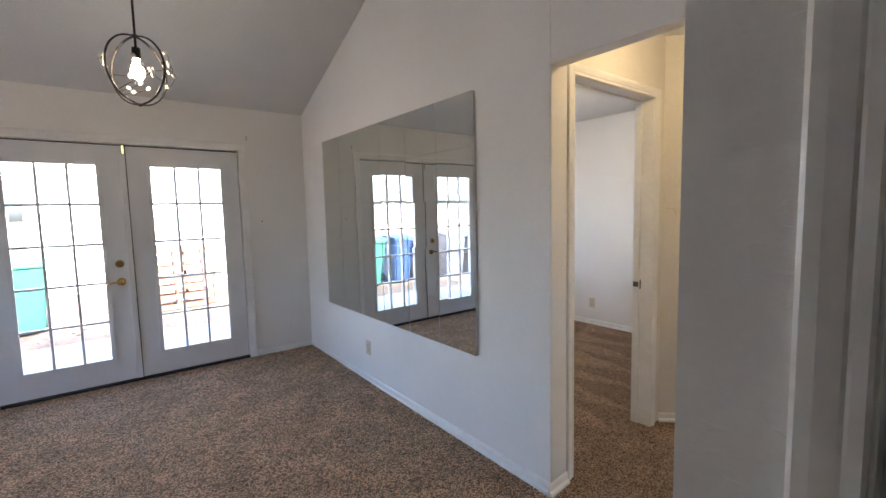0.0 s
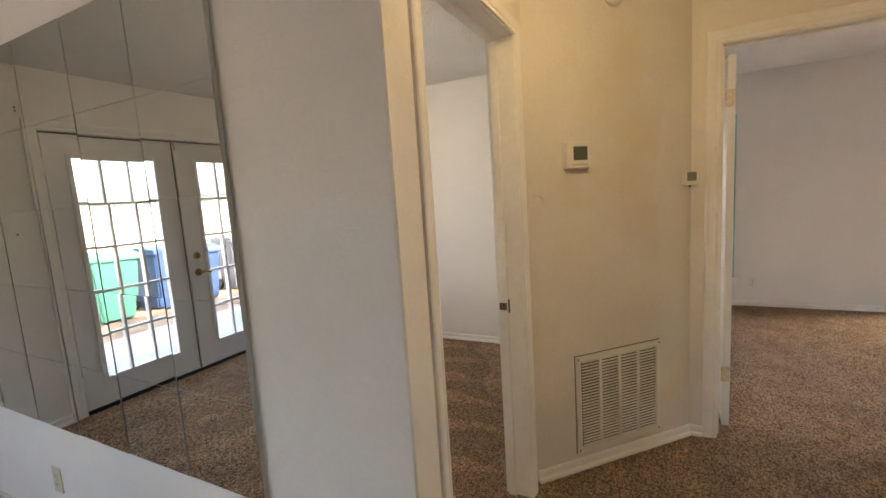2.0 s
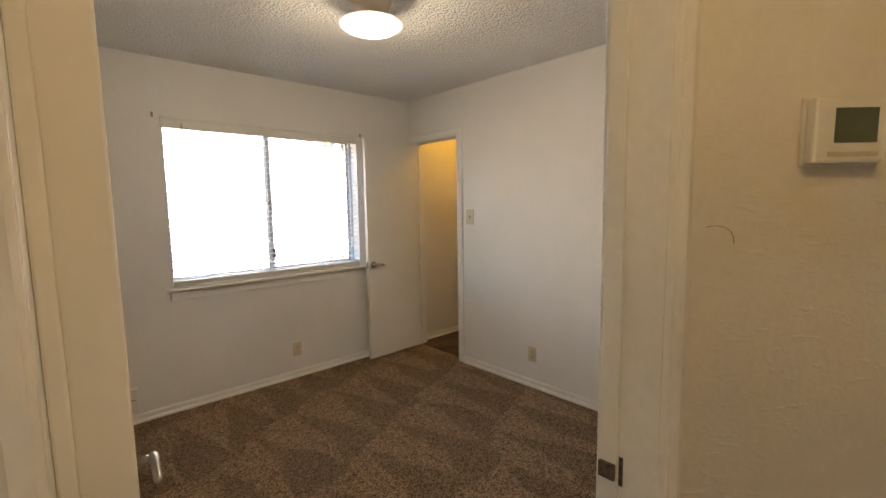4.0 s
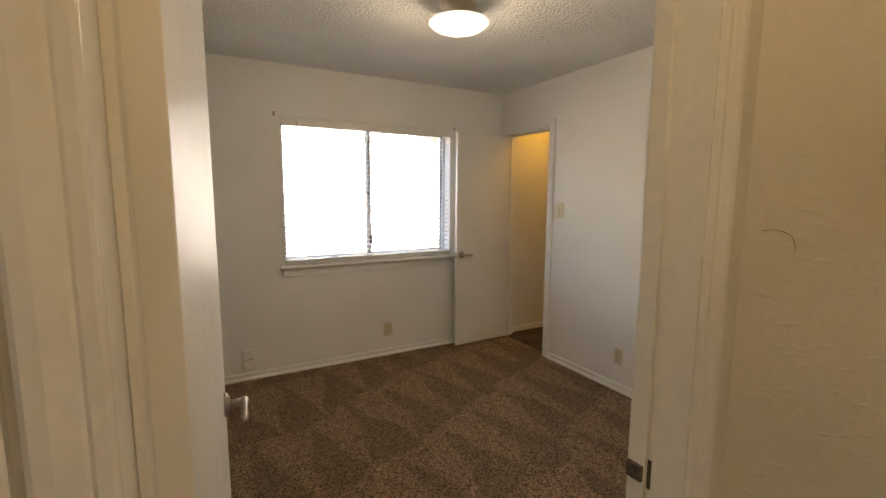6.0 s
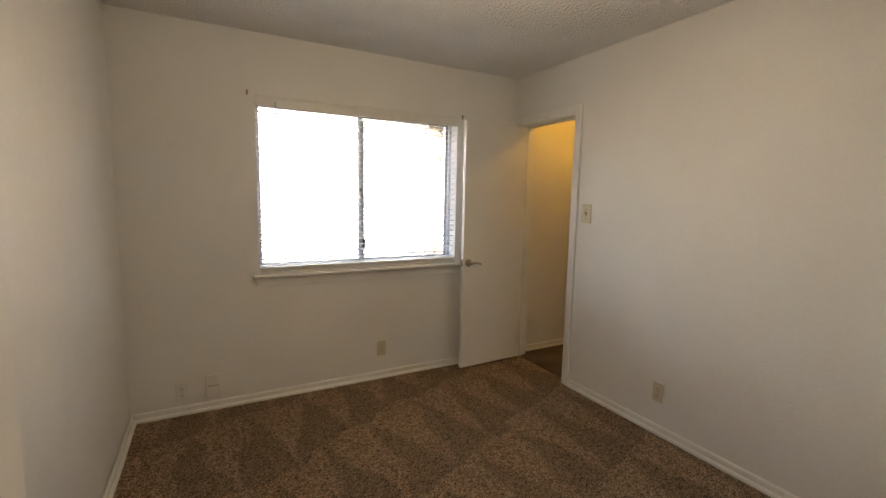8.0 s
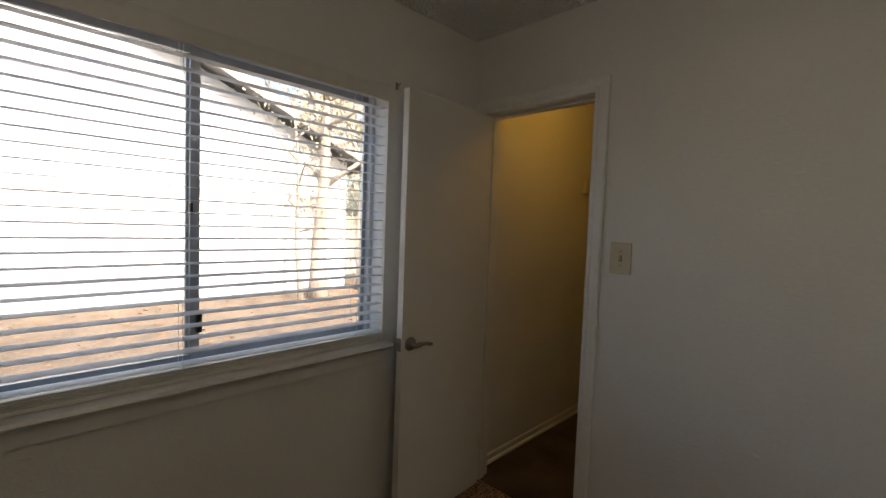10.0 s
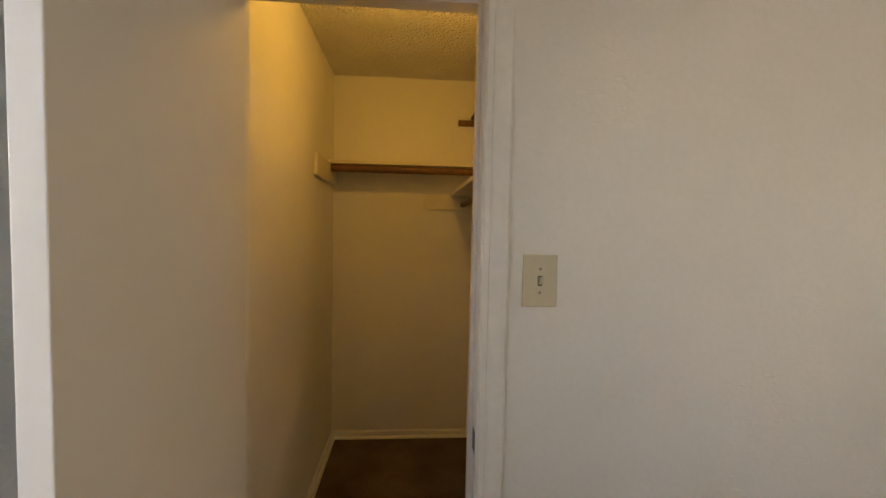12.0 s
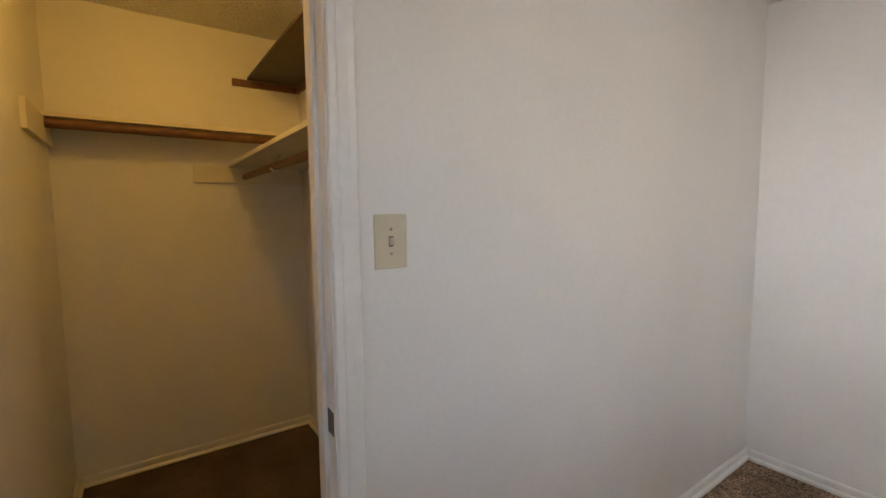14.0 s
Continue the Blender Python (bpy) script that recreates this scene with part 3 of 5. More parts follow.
MP = basis((XP, 0, 0), (0, 1, 0), (-1, 0, 0))
casing("door_trim", MP, -0.141, 0.652, 2.01, "white moulded casing on the partition wall")
jamb("door_frame", MP, -0.137, 0.647, 2.002, 0.12, "white painted door lining", (-0.08, -0.045))

for p0, p1, w in (((xm(YE), YE, 0), (xm(YF), YF, FT), (-1, -0.0075)), ((1.332, YF, FT), (xm(YF) - 0.026, YF, FT), (0, -1)), ((-3.0, YF, FT), (-0.535, YF, FT), (0, -1)), ((xm(YE) - 0.026, YE), (2.037, YE + 0.014), (0.1, -1)),
                  ((DA.x, DA.y), (DB.x, DB.y), (-(DA.y - DB.y), -(DB.x - DA.x))), ((XD0, D2[1] + 0.071), (XD0, 1.215), (-1, 0)),
                  ((XB, YW), (XE, YW), (0, -1)), ((XE, YH1), (XE, CD[0] - 0.071), (-1, 0)), ((BD[1] + 0.071, YH1), (XE - 0.026, YH1), (0, 1)), ((XB, YH1 + 0.1), (XB, YW - 0.026), (1, 0)),
                  ((XE + 0.12, YK1), (XK, YK1), (0, -1)), ((XK, YK0), (XK, YK1 - 0.026), (-1, 0)), ((XE + 0.12, YK0), (XK - 0.026, YK0), (0, 1)),
                  ((X2, -2.6), (X2, 2.45), (-1, 0)), ((XP, YP), (XP, 0.722), (-1, 0)), ((XP, YP), (XM, YP), (0, 1)), ((-3.0, YE, 0), (-3.0, YF - 0.026, FT), (1, 0)),
                  ((XB, -0.02), (XD0, -0.02), (0, 1)), ((XD0, -0.02), (XD0, D2[0] - 0.071), (-1, 0))):
    baseboard(p0, p1, w)

# ---- fittings ----


def lever(parent, at, out, along, material, name="lever_handle", label=""):
    """A lever handle: rosette, neck and a drooped grip. out: away from the leaf; along: the way the grip points."""
    out, along, at = Vector(out), Vector(along), Vector(at)
    bm = B()
    cyl(bm, at, at + out * 0.008, 0.032, 0.029, 24)
    cyl(bm, at + out * 0.008, at + out * 0.013, 0.026, 0.018, 24)
    cyl(bm, at + out * 0.013, at + out * 0.048, 0.010, 0.010, 14)
    pts = [at + out * 0.048 + along * (i * 0.0105 - 0.012) + Vector((0, 0, 0.006 * math.sin(i / 10 * math.pi) - 0.010 * (i / 10) ** 3 + (0.004 if i == 10 else 0))) for i in range(11)]
    tube(bm, pts, [0.009, 0.011, 0.011, 0.010, 0.009, 0.0085, 0.008, 0.008, 0.0085, 0.009, 0.006], 10)
    return part(name, bm, material, parent, label, smooth=True)


def hinge_leaf(parent, x0, x1, y, z, name="hinge"):
    bm = B()
    box(bm, x0, x1, y - 0.0025, y, z - 0.045, z + 0.045, 0.001)
    for k in range(3):
        cyl(bm, (x0 - 0.004, y - 0.003, z - 0.044 + k * 0.030), (x0 - 0.004, y - 0.003, z - 0.017 + k * 0.030), 0.005, None, 10)
    return part(name, bm, M_HINGE, parent, "paint-smeared brass butt hinge")


# bedroom door: flush leaf swung into the bedroom
door = thing("door_1", pose(2.112, 2.000, 0, 0, 0, -3.9), "open white flush bedroom door with lever handles", "door", kind="structure")
part("leaf", box(B(), 0.0, 0.036, 0.004, 0.775, 0.012, 2.035, 0.002), M_DOOR, door)
lever(door, (0.036, 0.705, 0.90), (1, 0, 0), (0, -1, 0), M_NICKEL, label="brushed nickel lever")
lever(door, (0.0, 0.705, 0.90), (-1, 0, 0), (0, -1, 0), M_NICKEL, label="brushed nickel lever")
part("latch_plate", box(B(), 0.006, 0.030, 0.774, 0.7765, 0.87, 0.93), M_STEEL, door)
for z in (0.24, 1.02, 1.80):
    hinge_leaf(door, 0.002, 0.034, 0.004, z)

# closet door: swung back along the window wall
door = thing("door_2", pose(4.829, 4.990, 0, 0, 0, 2.0), "open white flush closet door beside the window", "door", kind="structure")
part("leaf", box(B(), -0.596, -0.004, -0.040, -0.004, 0.018, 2.020, 0.002), M_DOOR, door)
lever(door, (-0.545, -0.040, 0.895), (0, -1, 0), (1, 0, 0), M_NICKEL, label="brushed nickel lever")
part("latch_plate", box(B(), -0.5985, -0.5955, -0.034, -0.010, 0.866, 0.924), M_STEEL, door)
part("latch_bolt", box(B(), -0.606, -0.598, -0.028, -0.016, 0.886, 0.904), M_STEEL, door)

# second bedroom door: open square into that room
door = thing("door_3", pose(3.868, 1.052, 0, 0, 0, -1.0), "open white flush second bedroom door", "door", kind="structure")
part("leaf", box(B(), 0.0, 0.790, -0.036, 0.0, 0.012, 2.040, 0.002), M_DOOR, door)
lever(door, (0.725, -0.036, 0.90), (0, -1, 0), (-1, 0, 0), M_BLACK, label="dark bronze lever")
lever(door, (0.725, 0.0, 0.90), (0, 1, 0), (-1, 0, 0), M_BLACK, label="dark bronze lever")
for z in (0.322, 1.824):
    bm = B()
    box(bm, -0.0025, 0.0, -0.033, -0.003, z - 0.045, z + 0.045)
    for k in range(3):
        cyl(bm, (-0.004, 0.004, z - 0.044 + k * 0.030), (-0.004, 0.004, z - 0.017 + k * 0.030), 0.006, None, 10)
    part("hinge", bm, M_HINGE, door, "paint-smeared brass butt hinge")

# door in the partition, closed
door = thing("door_4", pose(XP + 0.03, 0, 0), "closed white flush door in the partition", "door", kind="structure")
part("leaf", box(B(), 0.0, 0.036, -0.132, 0.638, 0.012, 1.998, 0.002), M_DOOR, door)
lever(door, (0.0, 0.03, 0.90), (-1, 0, 0), (0, 1, 0), M_NICKEL)

# strike plates
for at, m, lab in (((2.9015, 1.984, 0.914), (0, 0, 0), "worn steel strike plate on the bedroom door jamb"), ((4.862, 4.3855, 0.897), (0, 0, 90), "worn steel strike plate on the closet door jamb")):
    ob = thing("strike_plate", pose(*at, *m), lab, "strike plate")
    part("plate", box(B(), -0.0015, 0.0, -0.022, 0.020, -0.030, 0.030, 0.0008), M_STRIKE, ob)
    part("slot", box(B(), -0.0022, -0.0014, -0.010, 0.010, -0.014, 0.014), M_DARK, ob)
    bm = B()
    box(bm, -0.018, -0.0015, -0.012, 0.021, -0.016, 0.016, 0.002)
    part("lip", bm, M_STRIKE, ob)
    for z in (-0.022, 0.022):
        part("screw", cyl(B(), (-0.003, 0, z), (-0.0012, 0, z), 0.004, 0.004, 10), M_STRIKE, ob)

# ---- patio doors ----
fd = thing("door_5", pose(0, YF, 0), "pair of white French patio doors, fifteen panes each", "french doors", kind="structure")
part("frame_side", box(B(), -0.47, -0.435, 0.0, 0.12, 0.0, 2.000, 0.002), M_TRIM, fd)
part("frame_side", box(B(), 1.262, 1.27, 0.0, 0.12, 0.0, 2.000), M_TRIM, fd)
part("frame_head", box(B(), -0.435, 1.262, 0.0, 0.12, 1.992, 2.000), M_TRIM, fd)
part("threshold", box(B(), -0.435, 1.262, -0.012, 0.14, -0.01, 0.072, 0.003), M_DARK, fd, "dark metal threshold")


def french_leaf(x0, x1, g0, g1):
    y0, y1, z0, z1 = 0.004, 0.048, 0.078, 1.980
    gz0, gz1 = 0.268, 1.828
    bm = B()
    for b4 in ((x0, g0, z0, z1), (g1, x1, z0, z1), (g0, g1, z0, gz0), (g0, g1, gz1, z1)):
        box(bm, b4[0], b4[1], y0, y1, b4[2], b4[3])
    me = mesh_of("leaf", bm, M_FRENCH)
    leaf_ob = new("door_leaf", me)
    leaf_ob.parent = fd
    # raised frame round the glass and the bars
    bm = B()
    for b4 in ((g0 - 0.022, g0 + 0.008, gz0 - 0.022, gz1 + 0.022), (g1 - 0.008, g1 + 0.022, gz0 - 0.022, gz1 + 0.022), (g0 + 0.008, g1 - 0.008, gz0 - 0.022, gz0 + 0.008), (g0 + 0.008, g1 - 0.008, gz1 - 0.008, gz1 + 0.022)):
        box(bm, b4[0], b4[1], y0 - 0.010, y0 + 0.006, b4[2], b4[3], 0.003)
    part("glazing_frame", bm, M_FRENCH, leaf_ob)
    cols, rows = 3, 5
    for i in range(1, cols):
        x = g0 + (g1 - g0) * i / cols
        part("glazing_bar", box(B(), x - 0.009, x + 0.009, y0 - 0.006, y1 - 0.008, gz0, gz1, 0.003), M_FRENCH, leaf_ob)
    for k in range(1, rows):
        z = gz0 + (gz1 - gz0) * k / rows
        for i in range(cols):
            a, c = g0 + (g1 - g0) * i / cols + (0.009 if i else 0), g0 + (g1 - g0) * (i + 1) / cols - (0.009 if i < cols - 1 else 0)
            part("glazing_bar", box(B(), a, c, y0 - 0.005, y1 - 0.008, z - 0.009, z + 0.009, 0.003), M_FRENCH, leaf_ob)
    for i in range(cols):
        for k in range(rows):
            a, c = g0 + (g1 - g0) * i / cols + 0.004, g0 + (g1 - g0) * (i + 1) / cols - 0.004
            za, zc = gz0 + (gz1 - gz0) * k / rows + 0.004, gz0 + (gz1 - gz0) * (k + 1) / rows - 0.004
            bm = B()
            vs = [bm.verts.new(p) for p in ((a, 0.026, za), (c, 0.026, za), (c, 0.026, zc), (a, 0.026, zc))]
            bm.faces.new(vs)
            pane = part("pane", bm, M_GLASS, leaf_ob)
            pane.visible_shadow = False
    return leaf_ob


for b6 in ((-0.435, 1.262, 0.050, 0.066, 1.962, 1.992), (-0.435, -0.410, 0.050, 0.066, 0.072, 1.962), (1.236, 1.262, 0.050, 0.066, 0.072, 1.962), (0.375, 0.425, 0.050, 0.062, 0.072, 1.962)):
    part("weather_strip", box(B(), *b6), M_RUBBER, fd, "black rubber seal")
left_leaf = french_leaf(-0.432, 0.394, -0.305, 0.232)
right_leaf = french_leaf(0.402, 1.253, 0.574, 1.112)
part("astragal", box(B(), 0.378, 0.418, -0.012, 0.004, 0.078, 1.980, 0.004), M_FRENCH, left_leaf)
# dark line added for the shade in the gap between the leaves
part("seal", box(B(), 0.4185, 0.4235, 0.0012, 0.0038, 0.080, 1.978), M_RUBBER, left_leaf, "thin dark strip for the shaded gap between the leaves")
lever(left_leaf, (0.328, 0.004, 0.893), (0, -1, 0), (-1, 0, 0), M_BRASS, label="polished brass lever")
bm = B()
cyl(bm, (0.326, 0.004, 1.038), (0.326, -0.008, 1.038), 0.031, 0.027, 24)
box(bm, 0.320, 0.332, -0.022, -0.008, 1.022, 1.054, 0.003)
part("deadbolt", bm, M_BRASS, left_leaf, "polished brass deadbolt turn", smooth=False)
part("flush_bolt", box(B(), 0.400, 0.412, -0.016, -0.012, 1.915, 1.984, 0.002), M_BRASS, left_leaf)
for z in (0.28, 1.03, 1.76):
    part("hinge", cyl(B(), (1.262, -0.008, z - 0.05), (1.262, -0.008, z + 0.05), 0.008, None, 12), M_TRIM, right_leaf)
ctrim = casing("door_trim", basis((0, YF, 0), (1, 0, 0), (0, -1, 0)), -0.463, 1.264, 1.996, "white painted casing round the patio doors")

# ---- mirror of square tiles ----
mirror = thing("wall_mirror", pose(1.8775, 3.403, 0, 0, 0, 0.10), "large wall mirror of frameless tiles on the white wall", "mirror")
rng = random.Random(11)
cols, rows, y0, y1, z0, z1 = 6, 5, -1.020, 1.040, 0.572, 2.057
for i in range(cols):
    for k in range(rows):
        w, h = (y1 - y0) / cols, (z1 - z0) / rows
        bm = B()
        box(bm, -0.0010, 0.0, -w / 2 + 0.0005, w / 2 - 0.0005, -h / 2 + 0.0007, h / 2 - 0.0007)
        tile = part("mirror_tile", bm, M_MIRROR, mirror)
        tile.data.materials.append(M_EDGE)
        for f in tile.data.polygons:
            f.material_index = 0 if abs(f.normal.x) > 0.9 else 1
        tile.matrix_basis = pose(-0.0024, y0 + w * (i + 0.5), z0 + h * (k + 0.5), 0, rng.uniform(-0.16, 0.16), rng.uniform(-0.12, 0.12) - 0.35)

bm = prism(B(), [(0.0002, y0 + 0.002), (0.0002, y1 - 0.002), (0.0008, y1 - 0.002), (0.0130, y0 + 0.002)], "z", z0 + 0.002, z1 - 0.002)
part("backing_board", bm, M_EDGE, mirror, "pale backing board behind the tiles")

# ---- wall plates ----


def outlet(name, m, label, w=0.072, h=0.116, material=None):
    """A duplex socket plate; local y points out of the wall."""
    ob = thing(name, m, label, "outlet", group="duplex sockets")
    part("plate", box(B(), -w / 2, w / 2, 0.0005, 0.006, -h / 2, h / 2, 0.0025), material or M_IVORY, ob)
    for s in (-1, 1):
        bm = B()
        cyl(bm, (0, 0.006, s * 0.020), (0, 0.0085, s * 0.020), 0.0165, 0.0160, 20)
        rec = part("receptacle", bm, material or M_IVORY, ob)
        for dx, hh in ((-0.006, 0.005), (0.006, 0.004)):
            part("slot", box(B(), dx - 0.0012, dx + 0.0012, 0.0085, 0.0092, s * 0.020 - hh + 0.003, s * 0.020 + hh + 0.003), M_DARK, rec)
        part("slot", cyl(B(), (0, 0.0085, s * 0.020 - 0.008), (0, 0.0092, s * 0.020 - 0.008), 0.0025, None, 10), M_DARK, rec)
    part("screw", cyl(B(), (0, 0.006, 0), (0, 0.0075, 0), 0.003, None, 10), M_STEEL, ob)
    return ob


outlet("outlet", basis((xm(3.703), 3.703, 0.306), (0, -1, 0), (-1, 0, 0)), "ivory duplex socket under the mirror")
outlet("outlet", basis((XE, 3.569, 0.259), (0, -1, 0), (-1, 0, 0)), "ivory duplex socket on the bedroom wall")
outlet("outlet", basis((3.596, YW, 0.238), (1, 0, 0), (0, -1, 0)), "ivory duplex socket under the window")
outlet("outlet", basis((2.252, YW, 0.150), (1, 0, 0), (0, -1, 0)), "white duplex socket beside the phone box", material=M_WPLASTIC)
outlet("outlet", basis((X2, 0.476, 0.262), (0, -1, 0), (-1, 0, 0)), "white duplex socket on the far wall", material=M_WPLASTIC)

ob = thing("junction_box", basis((2.431, YW, 0.165), (1, 0, 0), (0, -1, 0)), "white plastic cable box on the wall", "junction box")
part("cover", box(B(), -0.045, 0.045, 0.0005, 0.034, -0.080, 0.080, 0.006), M_WPLASTIC, ob)
part("seam", box(B(), -0.030, 0.030, 0.0338, 0.0346, 0.004, 0.007), M_DARK, ob)

ob = thing("light_switch", basis((XE, 4.231, 1.322), (0, -1, 0), (-1, 0, 0)), "oversized ivory light switch plate beside the closet", "light switch")
part("plate", box(B(), -0.0445, 0.0445, 0.0005, 0.006, -0.0665, 0.0665, 0.0028), M_IVORY, ob)
part("slot", box(B(), -0.006, 0.006, 0.006, 0.0066, -0.0125, 0.0125), M_DARK, ob)
bm = B()
prism(bm, [(0.006, -0.010), (0.006, 0.010), (0.019, 0.011), (0.017, 0.003)], "x", -0.0045, 0.0045)
part("toggle", bm, M_IVORY, ob)
for z in (-0.030, 0.030):
    part("screw", cyl(B(), (0, 0.006, z), (0, 0.0072, z), 0.0038, None, 12), M_STEEL, ob)

DU = (DB - DA).normalized()
DN = Vector((-(DA.y - DB.y), -(DB.x - DA.x))).normalized()


def on_diag(s, z):
    p = DA + DU * s
    return basis((p.x, p.y, z), (DU.x, DU.y, 0), (DN.x, DN.y, 0))


def along_diag(x):
    return (x - DA.x) / DU.x


ob = thing("thermostat", on_diag(along_diag(3.222), 1.566), "white digital thermostat with a dark screen", "thermostat")
part("base", box(B(), -0.074, 0.066, 0.0005, 0.008, -0.066, 0.060, 0.003), M_WPLASTIC, ob)
part("body", box(B(), -0.070, 0.062, 0.008, 0.030, -0.062, 0.056, 0.006), M_WPLASTIC, ob)
part("screen", box(B(), -0.034, 0.042, 0.0302, 0.0312, -0.026, 0.036), M_LCD, ob, "dark green display")
part("button_strip", box(B(), -0.044, 0.046, 0.0302, 0.0316, -0.050, -0.042, 0.0004), M_IVORY, ob)

ob = thing("thermostat", basis((3.714, 1.232, 1.424), (0.55, -0.835, 0), (-0.835, -0.55, 0)), "small white wall sensor with a grey display", "thermostat")
part("body", box(B(), -0.038, 0.038, 0.0005, 0.022, -0.036, 0.040, 0.004), M_WPLASTIC, ob)
part("screen", box(B(), -0.026, 0.026, 0.0222, 0.0230, -0.012, 0.032), M_LCD_GREY, ob, "grey display")
part("knob", cyl(B(), (0, 0.006, -0.036), (0, 0.006, -0.044), 0.006, 0.004, 12), M_DARK, ob)

ob = thing("smoke_detector", on_diag(along_diag(3.385), 2.292), "round white smoke detector high on the hall wall", "smoke detector")
bm = lathe(B(), [(0.0, 0.032), (0.030, 0.032), (0.046, 0.026), (0.056, 0.012), (0.058, 0.0005), (0.0, 0.0005)], 32)
bmesh.ops.rotate(bm, verts=bm.verts, cent=(0, 0, 0), matrix=Matrix.Rotation(radians(-90), 3, "X"))
part("housing", bm, M_WPLASTIC, ob, smooth=True)
part("test_button", cyl(B(), (0.020, 0.030, 0.014), (0.020, 0.034, 0.014), 0.006, None, 14), M_DARK, ob)

ob = thing("pull_cord", pose(2.68, 1.42, 0), "thin pale attic pull cord with a small brass hook", "pull cord")
part("cord", tube(B(), [(0, 0, ZC - 0.0005), (0.002, 0, 2.25), (0, 0.001, 2.045)], 0.0016, 6), M_WPLASTIC, ob)
part("hook", tube(B(), [(0, 0.001, 2.046), (0, 0.001, 2.03), (0.006, 0.001, 2.018), (0.012, 0.001, 2.024)], 0.0024, 8), M_BRASS, ob, "small brass hook", smooth=True)

# return-air grille
v0, v1 = along_diag(3.197), along_diag(3.583)
vz0, vz1 = 0.085, 0.590
vw, vh = v1 - v0, vz1 - vz0
grille = thing("air_return_grille", on_diag(v0, vz0), "white metal return-air grille with louvres in four columns", "air vent")
bm = B()
for b4 in ((0, vw, 0, 0.028), (0, vw, vh - 0.028, vh), (0, 0.028, 0.028, vh - 0.028), (vw - 0.028, vw, 0.028, vh - 0.028)):
    box(bm, b4[0], b4[1], 0.0006, 0.010, b4[2], b4[3])
part("frame", bm, M_WPLASTIC, grille)
# dark strip drawn as the shadow line left of and above the grille
part("shadow_gap", box(B(), -0.004, vw + 0.001, 0.0002, 0.0005, -0.001, vh + 0.004), M_DARK, grille)
# dark sheet stands in for the shade behind the louvres
part("backing", box(B(), 0.01, vw - 0.01, 0.0004, 0.0012, 0.01, vh - 0.01), M_DARK, grille)
for i in range(1, 4):
    x = 0.028 + (vw - 0.056) * i / 4
    part("divider", box(B(), x - 0.006, x + 0.006, 0.0014, 0.0108, 0.028, vh - 0.028), M_WPLASTIC, grille)
cw = (vw - 0.056) / 4
bm = B()
prism(bm, [(0.0030, 0.0034), (0.0036, 0.0046), (0.0104, 0.0004), (0.0104, -0.0022)], "x", 0.006, cw - 0.006)
slat_mesh = mesh_of("slat", bm, M_WPLASTIC)
ns = 29
for i in range(4):
    for k in range(ns):
        s = new("slat", slat_mesh)
        s.parent = grille
        s.location = (0.028 + cw * i, 0, 0.034 + (vh - 0.068) * k / (ns - 1))
for x, z in ((0.012, vh - 0.014), (vw - 0.012, vh - 0.014), (0.012, 0.014), (vw - 0.012, 0.014)):
    part("screw", cyl(B(), (x, 0.010, z), (x, 0.012, z), 0.0055, None, 10), M_STEEL, grille)

# ---- bedroom window ----
wx0, wx1, wz0, wz1 = W1
win = thing("window_1", pose(0, YW, 0), "sliding aluminium window with a painted wooden sill", "window", kind="structure")
fr = 0.10
for b4 in ((wx0, wx0 + 0.020, wz0, wz1), (wx1 - 0.020, wx1, wz0, wz1), (wx0 + 0.020, wx1 - 0.020, wz0, wz0 + 0.034), (wx0 + 0.020, wx1 - 0.020, wz1 - 0.034, wz1)):
    part("window_frame", box(B(), b4[0], b4[1], fr, fr + 0.05, b4[2], b4[3], 0.003), M_ALUFRAME, win)
wm = 3.475
for a, c, dy in ((wx0 + 0.020, wm + 0.020, 0.0), (wm - 0.020, wx1 - 0.020, 0.022)):
    bm = B()
    sl, sr = (0.012, 0.032) if dy == 0.0 else (0.032, 0.020)
    for b4 in ((a, a + sl, wz0 + 0.034, wz1 - 0.034), (c - sr, c, wz0 + 0.034, wz1 - 0.034), (a + sl, c - sr, wz0 + 0.034, wz0 + 0.060), (a + sl, c - sr, wz1 - 0.060, wz1 - 0.034)):
        box(bm, b4[0], b4[1], fr + 0.006 + dy, fr + 0.024 + dy, b4[2], b4[3], 0.002)
    sash = part("sash", bm, M_ALU, win)
    bm = B()
    bm.faces.new([bm.verts.new(p) for p in ((a + 0.02, fr + 0.014 + dy, wz0 + 0.05), (c - 0.02, fr + 0.014 + dy, wz0 + 0.05), (c - 0.02, fr + 0.014 + dy, wz1 - 0.05), (a + 0.02, fr + 0.014 + dy, wz1 - 0.05))])
    pane = part("pane", bm, M_GLASS, sash)
    pane.visible_shadow = False
part("sash_lock", box(B(), wm + 0.006, wm + 0.024, fr - 0.016, fr + 0.008, 1.02, 1.09, 0.004), M_BLACK, win, "black sash latch")
part("sash_pull", box(B(), wm - 0.016, wm - 0.006, fr - 0.010, fr + 0.008, 1.44, 1.48, 0.003), M_BLACK, win)
bm = B()
prism(bm, [(-0.046, wz0 - 0.020), (-0.052, wz0 - 0.012), (-0.046, wz0 - 0.001), (fr, wz0 - 0.001), (fr, wz0 - 0.022), (0.0, wz0 - 0.022)], "x", wx0 - 0.040, wx1 + 0.030)
part("window_sill", bm, M_TRIM, win, "white painted wooden sill")
part("apron", prism(B(), [(-0.001, wz0 - 0.085), (-0.014, wz0 - 0.082), (-0.017, wz0 - 0.030), (-0.012, wz0 - 0.023), (-0.001, wz0 - 0.023)], "x", wx0 - 0.020, wx1 + 0.010), M_TRIM, win)


